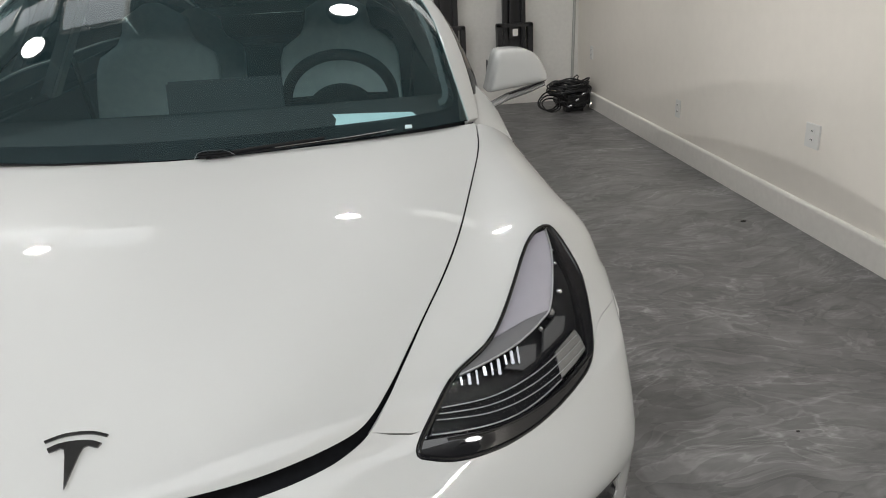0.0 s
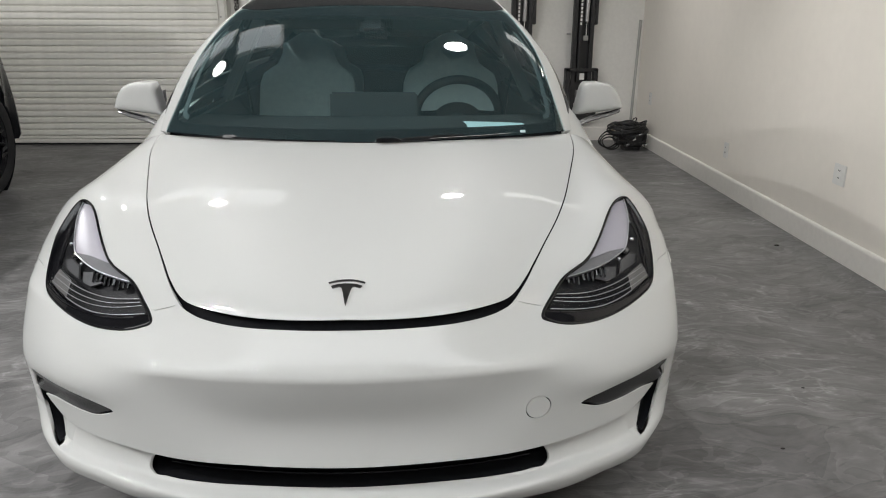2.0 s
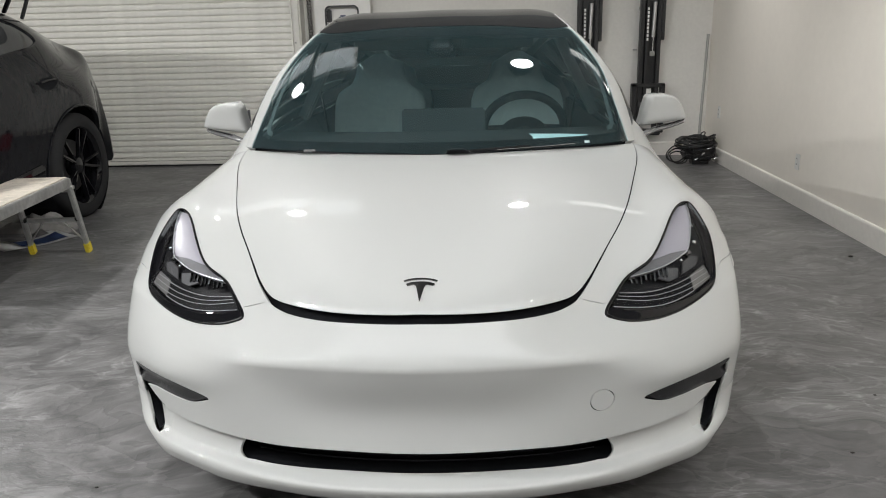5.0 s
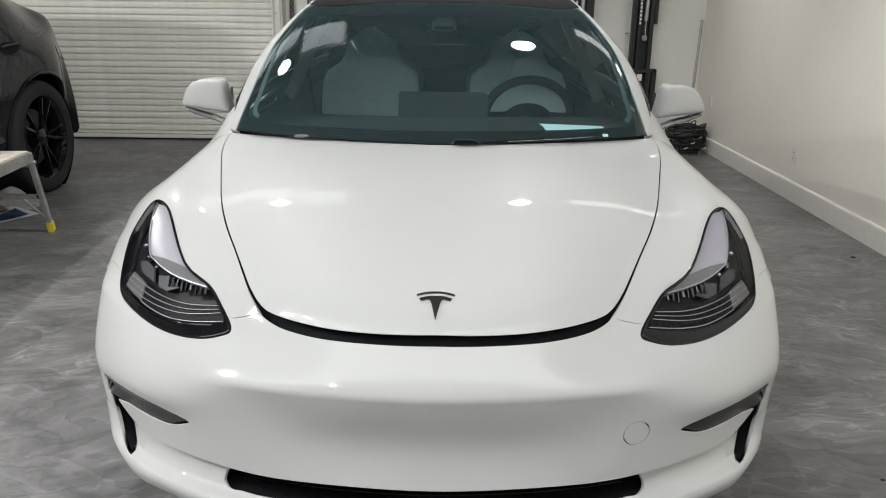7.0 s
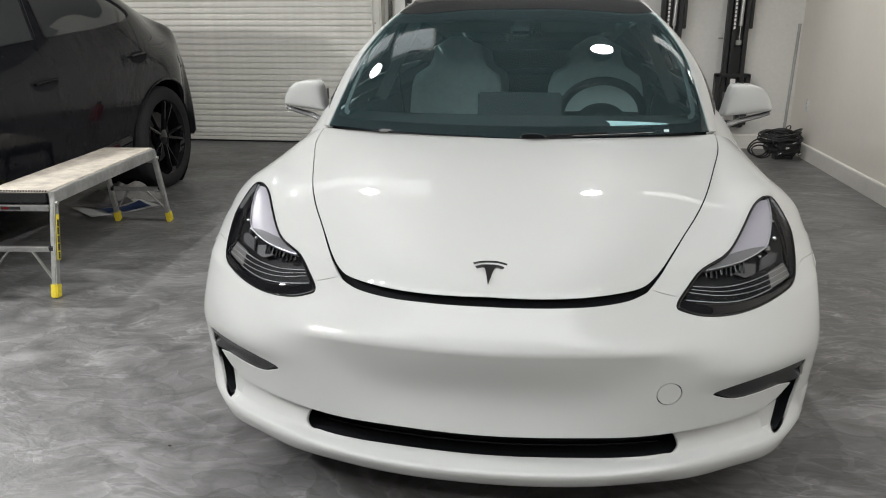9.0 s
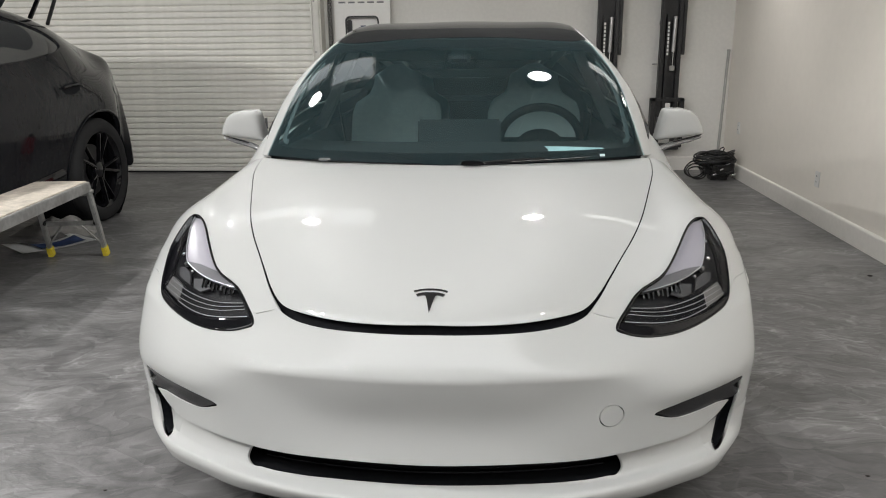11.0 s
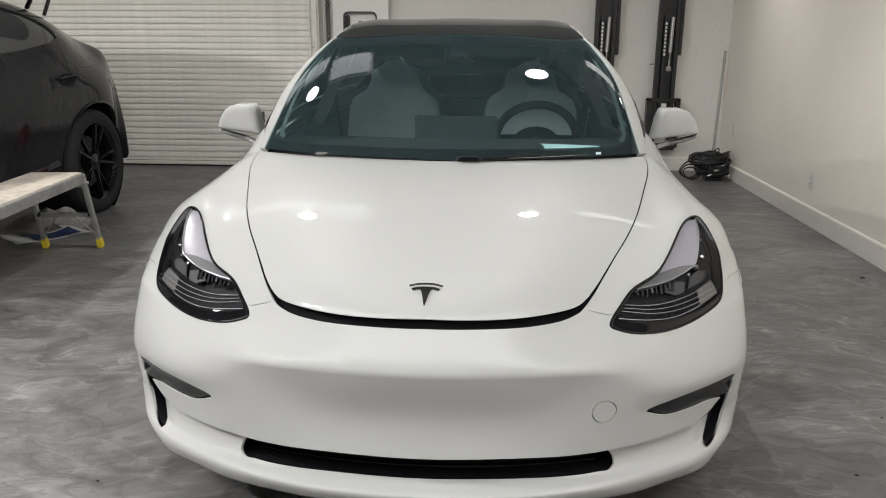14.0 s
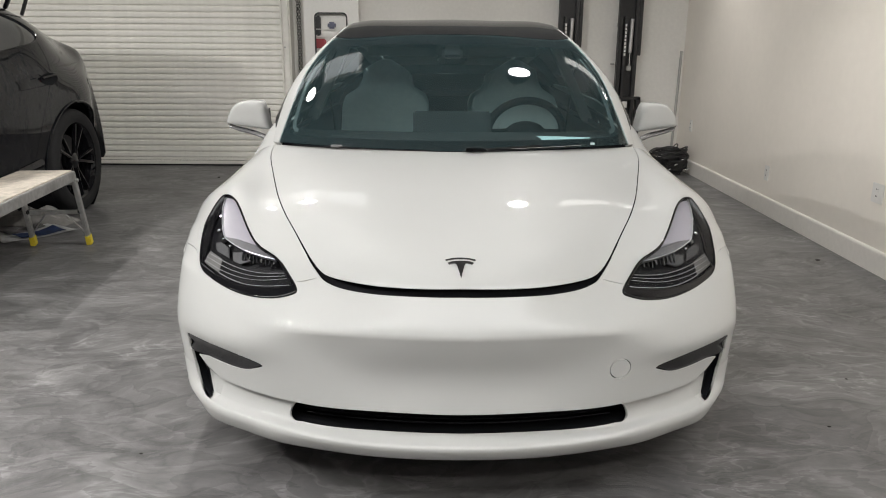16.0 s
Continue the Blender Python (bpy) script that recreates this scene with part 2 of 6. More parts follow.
    step_fine = mathed("FRACT", mathed("MULTIPLY", stroke(3.4, (1, 2.2, 1), -12, 3, 0.5, 0.8), 4.0), 0.0)
    level = mathed("MULTIPLY", level, mathed("MULTIPLY", ranged(step_wide, 0.0, 1.0, 0.86, 1.16), ranged(step_fine, 0.0, 1.0, 0.88, 1.14)))
    flake = ridge(stroke(5.5, (1, 2.4, 1), 14, 3, 0.5, 0.9), 0.035)
    level = mathed("MULTIPLY", level, mathed("MULTIPLY_ADD", mathed("MULTIPLY", flake, ranged(stroke(2.2, (1, 1.4, 1), -40, 4, 0.5, 0.6), 0.50, 0.64, 0.0, 1.0)), 0.55, 1.0))
    level = mathed("MULTIPLY", level, mathed("MULTIPLY_ADD", mathed("MULTIPLY", dark, ranged(patchy, 0.58, 0.40, 0.0, 1.0)), -0.30, 1.0))
    vm = nt.nodes.new("ShaderNodeVectorMath")
    vm.operation = "SCALE"
    vm.inputs[0].default_value = (0.142, 0.1393, 0.14)
    nt.links.new(level, vm.inputs["Scale"])
    nt.links.new(vm.outputs[0], b.inputs["Base Color"])
    nt.links.new(ranged(swirl, 0.3, 0.7, 0.36, 0.52), b.inputs["Roughness"])
    bp = nt.nodes.new("ShaderNodeBump")
    bp.inputs["Strength"].default_value, bp.inputs["Distance"].default_value = 1.0, 0.004
    nt.links.new(mathed("ADD", mathed("ADD", swirl, mathed("MULTIPLY", step_fine, 0.05)), mathed("MULTIPLY", wisp, 0.45)), bp.inputs["Height"])
    nt.links.new(bp.outputs[0], b.inputs["Normal"])
    b.inputs["Specular IOR Level"].default_value = 0.45
    b.inputs["Coat Weight"].default_value, b.inputs["Coat Roughness"].default_value = 0.05, 0.22
    return m


FLOOR = epoxy_floor()

# ---- building helpers ----
def link_mesh(name, verts, faces, material, parent=None, label="", smooth=False, normals=None):
    me = bpy.data.meshes.new(name)
    me.from_pydata([tuple(v) for v in verts], [], [tuple(f) for f in faces])
    me.update()
    if material:
        me.materials.append(material)
    if smooth:
        me.polygons.foreach_set("use_smooth", [True] * len(me.polygons))
    if normals is not None:
        me.normals_split_custom_set_from_vertices([tuple(n) for n in normals])
    ob = new(name, me)
    if parent:
        ob.parent = parent
    if label:
        tagged(ob, label)
    return ob


def part(name, bm, material, parent=None, label="", smooth=False):
    """Links a bmesh as one mesh object under a thing or a part."""
    me = bpy.data.meshes.new(name)
    bmesh.ops.recalc_face_normals(bm, faces=bm.faces)
    bm.to_mesh(me)
    bm.free()
    me.materials.append(material)
    if smooth:
        me.polygons.foreach_set("use_smooth", [True] * len(me.polygons))
        me.set_sharp_from_angle(angle=radians(38))
    ob = new(name, me)
    if parent:
        ob.parent = parent
    if label:
        tagged(ob, label)
    return ob


def thing(name, label, category, group="", at=None, kind=""):
    ob = new(name)
    ob.empty_display_size = 0.1
    if at is not None:
        ob.matrix_basis = at
    return tagged(ob, label, category, group, kind)


def box(size, at=(0, 0, 0), bevel=0.0, bm=None, turn=None, segments=2):
    """A bevelled box, added to bm."""
    bm = bm or bmesh.new()
    m = Matrix.Translation(at) @ (turn.to_4x4() if turn else Matrix()) @ Matrix.Diagonal((*size, 1))
    made = bmesh.ops.create_cube(bm, size=1, matrix=m)
    if bevel:
        edges = list({e for v in made["verts"] for e in v.link_edges})
        bmesh.ops.bevel(bm, geom=edges, offset=bevel, segments=segments, affect="EDGES")
    return bm


def beam(a, b, wide, deep, bevel=0.003, bm=None, side=(1, 0, 0)):
    """A bar of rectangular section from a to b; side is the way its width runs."""
    a, b = Vector(a), Vector(b)
    z = (b - a).normalized()
    x = Vector(side) - z * z.dot(Vector(side))
    x.normalize()
    turn = Matrix((x, z.cross(x), z)).transposed()
    return box((wide, deep, (b - a).length), (a + b) / 2, bevel, bm, turn)


def rod(a, b, r, bm=None, sides=16, r2=None):
    bm = bm or bmesh.new()
    a, b = Vector(a), Vector(b)
    turn = (b - a).to_track_quat("Z", "Y").to_matrix().to_4x4()
    bmesh.ops.create_cone(bm, cap_ends=True, segments=sides, radius1=r, radius2=r if r2 is None else r2, depth=(b - a).length, matrix=Matrix.Translation((a + b) / 2) @ turn)
    return bm


def tube(points, r, sides=8, bm=None, closed=False):
    """A round tube along a line of points."""
    bm = bm or bmesh.new()
    pts = [Vector(p) for p in points]
    n, rings = len(pts), []
    up = Vector((0.31, 0.2, 0.93))
    for i, p in enumerate(pts):
        d = (pts[(i + 1) % n] - pts[i - 1]) if closed else pts[min(i + 1, n - 1)] - pts[max(i - 1, 0)]
        d.normalize()
        x = up.cross(d).normalized()
        up = d.cross(x)
        rings.append([bm.verts.new(p + r * (math.cos(a) * x + math.sin(a) * up)) for a in (2 * math.pi * k / sides for k in range(sides))])
    for i in range(n if closed else n - 1):
        a, b = rings[i], rings[(i + 1) % n]
        for k in range(sides):
            bm.faces.new((a[k], a[(k + 1) % sides], b[(k + 1) % sides], b[k]))
    if not closed:
        bm.faces.new(rings[0][::-1])
        bm.faces.new(rings[-1])
    return bm


def lathe(profile, sides=48, axis="x", bm=None):
    """Turns a profile of (radius, offset) pairs about an axis."""
    bm = bm or bmesh.new()
    rings = []
    for r, o in profile:
        ring = []
        for k in range(sides):
            a = 2 * math.pi * k / sides
            c, s = r * math.cos(a), r * math.sin(a)
            ring.append(bm.verts.new((o, c, s) if axis == "x" else (c, s, o)))
        rings.append(ring)
    for a, b in zip(rings, rings[1:]):
        for k in range(sides):
            bm.faces.new((a[k], a[(k + 1) % sides], b[(k + 1) % sides], b[k]))
    return bm


def spline(ts, ps):
    """Natural cubic spline through ps at the knots ts, as a function of an array."""
    ts, ps = np.asarray(ts, float), np.asarray(ps, float)
    n, h = len(ts), np.diff(ts)
    a, b = np.zeros((n, n)), np.zeros(ps.shape)
    a[0, 0] = a[-1, -1] = 1
    for i in range(1, n - 1):
        a[i, i - 1:i + 2] = h[i - 1], 2 * (h[i - 1] + h[i]), h[i]
        b[i] = 6 * ((ps[i + 1] - ps[i]) / h[i] - (ps[i] - ps[i - 1]) / h[i - 1])
    m = np.linalg.solve(a, b.reshape(n, -1)).reshape(ps.shape)

    def at(t):
        t = np.atleast_1d(np.asarray(t, float))
        i = np.clip(np.searchsorted(ts, t) - 1, 0, n - 2)
        tail = (slice(None),) + (None,) * (ps.ndim - 1)
        hh, p, q = h[i][tail], ((ts[i + 1] - t) / h[i])[tail], ((t - ts[i]) / h[i])[tail]
        return p * ps[i] + q * ps[i + 1] + ((p ** 3 - p) * m[i] + (q ** 3 - q) * m[i + 1]) * hh * hh / 6
    return at


def loft(us, vs, lines):
    """A smooth skin over a net of lines, mirrored about x = 0: a function of (u, v)."""
    along = spline(vs, np.transpose(lines, (1, 0, 2)))
    ku = [-k for k in us[:0:-1]] + list(us)
    across = spline(ku, np.eye(len(ku)))

    def skin(u, v):
        pts = along(v)
        return np.einsum("nk,nkd->nd", across(u), np.concatenate((pts[:, :0:-1] * (-1, 1, 1), pts), 1))
    return skin


def curve(points, closed=False, steps=6):
    """A smooth line through points (Catmull-Rom)."""
    p = np.asarray(points, float)
    n, out = len(p), []
    for i in range(n if closed else n - 1):
        q = [p[(i + k) % n] if closed else p[min(max(i + k, 0), n - 1)] for k in (-1, 0, 1, 2)]
        for t in np.arange(steps) / steps:
            out.append(0.5 * (2 * q[1] + (q[2] - q[0]) * t + (2 * q[0] - 5 * q[1] + 4 * q[2] - q[3]) * t * t + (3 * q[1] - q[0] - 3 * q[2] + q[3]) * t ** 3))
    if not closed:
        out.append(p[-1])
    return np.array(out)


def inset(poly, d):
    """Moves a closed line inwards by d."""
    p = np.asarray(poly, float)
    t = np.roll(p, -1, 0) - np.roll(p, 1, 0)
    n = np.stack((-t[:, 1], t[:, 0]), 1) / np.maximum(np.linalg.norm(t, axis=1), 1e-9)[:, None]
    area = np.sum(p[:, 0] * np.roll(p[:, 1], -1) - p[:, 1] * np.roll(p[:, 0], -1))
    return p + n * d * (1 if area > 0 else -1)


def inside(pts, poly):
    x, y = pts[:, 0], pts[:, 1]
    hit = np.zeros(len(pts), bool)
    for (x1, y1), (x2, y2) in zip(poly, np.roll(poly, -1, 0)):
        if y1 != y2:
            hit ^= ((y1 > y) != (y2 > y)) & (x < (x2 - x1) * (y - y1) / (y2 - y1) + x1)
    return hit


def frames(skin, uv, lift=0.0):
    """Places and outward normals of a skin at uv, moved out by lift."""
    u, v = uv[:, 0], uv[:, 1]
    p, e = skin(u, v), 2e-4
    n = np.cross(skin(u + e, v) - skin(u - e, v), skin(u, v + e) - skin(u, v - e))
    n /= np.maximum(np.linalg.norm(n, axis=1), 1e-12)[:, None]
    return p + n * lift, n


def patch(name, skin, outline, material, parent, holes=(), step=0.02, rim=0.012, lift=0.0, label="", dish=None):
    """A panel: the piece of a skin within an outline, with holes, and a rim turned inwards along its edges."""
    from mathutils.geometry import delaunay_2d_cdt
    loops = [np.asarray(outline, float), *(np.asarray(h, float) for h in holes)]
    lo, hi = loops[0].min(0), loops[0].max(0)
    gu, gv = np.meshgrid(np.arange(lo[0] + step / 2, hi[0], step), np.arange(lo[1] + step / 2, hi[1], step))
    pts = np.stack((gu.ravel(), gv.ravel()), 1)
    keep = inside(pts, loops[0])
    for h in loops[1:]:
        keep &= ~inside(pts, h)
    pts = pts[keep]
    ends = np.concatenate(loops)
    nxt = np.concatenate([np.roll(q, -1, 0) for q in loops])
    if len(pts):
        best = np.full(len(pts), 9.0)
        for a, b in zip(ends, nxt):
            d = b - a
            s = np.clip(((pts - a) @ d) / max(d @ d, 1e-12), 0, 1)
            best = np.minimum(best, np.linalg.norm(pts - a - s[:, None] * d, axis=1))
        pts = pts[best > 0.4 * step]
    uv = np.concatenate((ends, pts))
    edges, k = [], 0
    for q in loops:
        edges += [(k + i, k + (i + 1) % len(q)) for i in range(len(q))]
        k += len(q)
    vs, es, fs, *_ = delaunay_2d_cdt([Vector(p) for p in uv], edges, [], 0, 1e-6)
    uv = np.array([tuple(v) for v in vs])
    fs = [tuple(f) for f in fs]
    mids = np.array([uv[list(f)].mean(0) for f in fs])
    keep = inside(mids, loops[0])
    for h in loops[1:]:
        keep &= ~inside(mids, h)
    fs = [f for f, ok in zip(fs, keep) if ok]
    out = []
    for f in fs:
        a, b, c = uv[list(f)]
        out.append(f if (b[0] - a[0]) * (c[1] - a[1]) - (b[1] - a[1]) * (c[0] - a[0]) > 0 else f[::-1])
    fs = out
    p, n = frames(skin, uv, lift)
    if dish is not None:
        p = p - n * dish(uv)[:, None]
    verts, norms, faces = list(p), list(n), list(fs)
    if rim:
        count = {}
        for f in fs:
            for a, b in zip(f, f[1:] + f[:1]):
                count[(a, b)] = 1
        border = [(a, b) for a, b in count if (b, a) not in count]
        for a, b in border:
            side = np.cross(p[b] - p[a], n[a] + n[b])
            side /= max(np.linalg.norm(side), 1e-12)
            i = len(verts)
            verts += [p[a], p[b], p[b] - n[b] * rim, p[a] - n[a] * rim]
            norms += [0.6 * side + 0.4 * n[a], 0.6 * side + 0.4 * n[b], side, side]
            faces.append((i, i + 3, i + 2, i + 1))
    return link_mesh(name, verts, faces, material, parent, label, True, norms)


def flip(poly):
    """The mirror image of an outline."""
    return (np.asarray(poly) * (-1, 1))[::-1]

# ---- the room ----
X0, X1, Y0, Y1, HIGH = -6.6, 2.57, -6.5, 6.47, 3.3


def block(name, lo, hi, material, label, category, kind="structure", bevel=0.0):
    lo, hi = Vector(lo), Vector(hi)
    return tagged(part(name, box(hi - lo, (lo + hi) / 2, bevel), material), label, category, "", kind)


def room():
    block("floor", (X0 - .15, Y0 - .15, -.12), (X1 + .15, Y1 + .15, 0), FLOOR, "swirled grey metallic epoxy garage floor with a dull sheen", "floor")
    block("ceiling", (X0 - .15, Y0 - .15, HIGH), (X1 + .15, Y1 + .15, HIGH + .12), CEILING, "plain grey garage ceiling above the cars", "ceiling")
    block("wall_east", (X1, Y0, 0), (X1 + .15, Y1, HIGH), WALL, "plain warm white painted side wall beside the car", "wall")
    block("wall_west", (X0 - .15, Y0, 0), (X0, Y1, HIGH), WALL_BACK, "plain white painted side wall beyond the black car", "wall")
    block("wall_south", (X0, Y0 - .15, 0), (X1, Y0, HIGH), WALL_GREY, "unseen plain wall facing the cars, greyed to cut fill light", "wall")
    # the back wall, open for the roller shutter
    wall = tagged(new("wall_north"), "white painted back wall with a roller shutter opening", "wall", "", "structure")
    for lo, hi in (((-1.74, Y1, 0), (X1, Y1 + .15, HIGH)), ((X0, Y1, 0), (-5.40, Y1 + .15, HIGH)), ((-5.40, Y1, 2.8), (-1.74, Y1 + .15, HIGH))):
        lo, hi = Vector(lo), Vector(hi)
        part("wall_panel", box(hi - lo, (lo + hi) / 2), WALL_BACK, wall)
    def skirting(name, a, b, deep, label):
        bm = bmesh.new()
        a, b = Vector(a), Vector(b)
        d = (b - a).normalized()
        n = Vector((-d.y, d.x, 0)) * deep
        prof = [(0, 0), (1, 0), (1, .124), (.93, .131), (.75, .137), (.5, .1405), (.3, .142), (0, .142)]
        rings = [[bm.verts.new(p + n * k + Vector((0, 0, z))) for k, z in prof] for p in (a, b)]
        for i in range(len(prof)):
            j = (i + 1) % len(prof)
            bm.faces.new((rings[0][i], rings[0][j], rings[1][j], rings[1][i]))
        bm.faces.new(rings[0]), bm.faces.new(rings[1][::-1])
        tagged(part(name, bm, SKIRTING), label, "skirting board", "", "structure")
    skirting("baseboard_east", (X1, Y0, 0), (X1, Y1 - .017, 0), .017, "tall white painted skirting board along the side wall")
    skirting("baseboard_north", (X1, Y1, 0), (-1.66, Y1, 0), .017, "tall white painted skirting board along the back wall")


def shutter():
    """The roller shutter: one curtain of interlocked slats in its guides."""
    door = tagged(new("door_1"), "closed cream steel roller shutter with narrow ribbed slats", "roller shutter", "", "structure")
    pitch, x0, x1, y = 0.0629, -5.47, -1.70, Y1 - .175
    prof = [(-0.014, 0), (-0.012, .0035), (0.002, .0062), (0.0060, .0105), (0.0072, .022), (0.0070, .040), (0.0062, .050), (0.004, .0562), (-0.010, .0588), (-0.014, .0629)]
    verts, faces = [], []
    for off, z in prof:
        verts += [(x0, y - off, z), (x1, y - off, z)]
    for k in range(len(prof) - 1):
        faces.append((2 * k, 2 * k + 1, 2 * k + 3, 2 * k + 2))
    first = link_mesh("slat", verts, faces, SHUTTER, door, smooth=True)
    first.location.z = .088
    for k in range(1, 45):
        ob = new("slat", first.data)
        ob.parent = door
        ob.location = (random.uniform(-.002, .002), random.uniform(-.0015, .0015), .088 + k * pitch)
    bar = part("bottom_bar", box((x1 - x0, .034, .028), ((x0 + x1) / 2, y, .074), .005), SHUTTER, door, "cream steel bottom bar")
    part("bar_lip", box((x1 - x0, .05, .036), ((x0 + x1) / 2, y - .004, .036), .008), SHUTTER, bar)
    part("bar_seal", box((x1 - x0, .028, .016), ((x0 + x1) / 2, y, .0085), .003), RUBBER, bar, "black rubber seal")
    part("hood_box", box((x1 - x0 + .2, .34, .40), ((x0 + x1) / 2, Y1 - .17, 3.02), .01), SHUTTER, door, "cream steel shutter hood")
    for x in (x0 - .03, x1 + .03):
        q = 1 if x > -3 else -1
        bm = box((.085, .05, 2.82), (x, y - .012, 1.41), .004)
        box((.028, .19, 2.82), (x + q * .045, Y1 - .095, 1.41), .003, bm)
        box((.018, .03, 2.82), (x - q * .030, y - .045, 1.41), .003, bm)
        guide = part("guide_rail", bm, SHUTTER, door, "painted steel guide rail")
        for k in range(6):
            part("bolt", rod((x, y - .036, .25 + .5 * k), (x, y - .05, .25 + .5 * k), .010, sides=6), STEEL_FRAME, guide)


def wall_outlet(y, z, wide=.075):
    ob = thing("wall_outlet", "wide white double power outlet plate on the side wall" if wide > .1 else "small white power outlet plate on the side wall", "outlet")
    part("cover_plate", box((.008, wide, .118), (X1 - .004, y, z), .003), PLASTIC_WHITE, ob)
    for dz in (-.021, .021):
        face = part("socket", box((.005, .034, .030), (X1 - .0075, y, z + dz), .004), PLASTIC_WHITE, ob)
        for dy, h in ((-.006, .009), (.006, .008)):
            part("slot", box((.002, .0025, h), (X1 - .0105, y + dy, z + dz + .004)), VOID, face)
    part("screw", rod((X1 - .006, y, z), (X1 - .0075, y, z), .0035, sides=10), STEEL_FRAME, ob)


def lamp(x, y, z, watts, shade=0.0):
    ob = thing("high_bay_lamp", "oval high-bay ceiling lamp with a glowing diffuser, mirrored or added as fill", "ceiling lamp", "ceiling lamps", pose(x, y, z))
    shell = part("housing", lathe([(.02, .12), (.06, .115), (.08, .08), (.095, .035), (.098, .0), (.094, -.004), (.0, -.003)], 40, "z"), LIFT_BLACK, ob, smooth=True)
    glow = part("diffuser", lathe([(.078, -.006), (.076, -.012), (.0, -.014)], 40, "z"), GLOW_SOFT if y < 0 else GLOW if x > 0 and z < 2.5 else GLOW_DIM, ob, smooth=True)
    shell.scale.y = glow.scale.y = .74 if -1.5 < x < 0 else .50
    # shade added so that the bonnet does not mirror a fill lamp
    if shade:
        part("shade", lathe([(.098, .004), (.100, .0), (.104, -shade), (.101, -shade), (.097, .0)], 40, "z"), LIFT_BLACK, ob, "deep black shade added to hide a fill lamp from the bonnet", True)
    part("stem", rod((0, 0, .11), (0, 0, HIGH - z), .009), STEEL_FRAME, ob)
    if abs(x) < 1.5:
        light = bpy.data.lights.new("lamp_light", "POINT")
        light.shadow_soft_size = .007
    else:
        light = bpy.data.lights.new("lamp_light", "AREA")
        light.shape, light.size = "DISK", .15
    light.energy, light.color = watts, (1.0, 1.0, .985)
    lo = new("lamp_light", light)
    lo.parent, lo.location = ob, (0, 0, -.03)
    return ob


def light_panel(x, y, w, d, z=2.52):
    ob = thing("light_panel", "slim rectangular ceiling light panel, switched on, placed for its reflection in the car", "light panel", "ceiling light panels", pose(x, y, z))
    bm = bmesh.new()
    for sx, sy, px, py in ((w, .02, 0, d / 2), (w, .02, 0, -d / 2), (.02, d, w / 2, 0), (.02, d, -w / 2, 0)):
        box((sx, sy, .03), (px, py, 0), .002, bm)
    part("frame", bm, PLASTIC_WHITE, ob)
    part("diffuser", box((w - .02, d - .02, .012), (0, 0, -.004)), GLOW_WIDE if y < -1 else GLOW_STRIP if x > 0 else GLOW_PANEL, ob)
    for sx in (-1, 1):
        part("hanger", rod((sx * w * .4, 0, .01), (sx * w * .4, 0, HIGH - z), .003, sides=6), STEEL_FRAME, ob)


room()
shutter()
wall_outlet(2.535, .468, .118)
wall_outlet(4.085, .325)
for row in LAMPS:
    lamp(*row)
for row in PANELS:
    light_panel(*row)

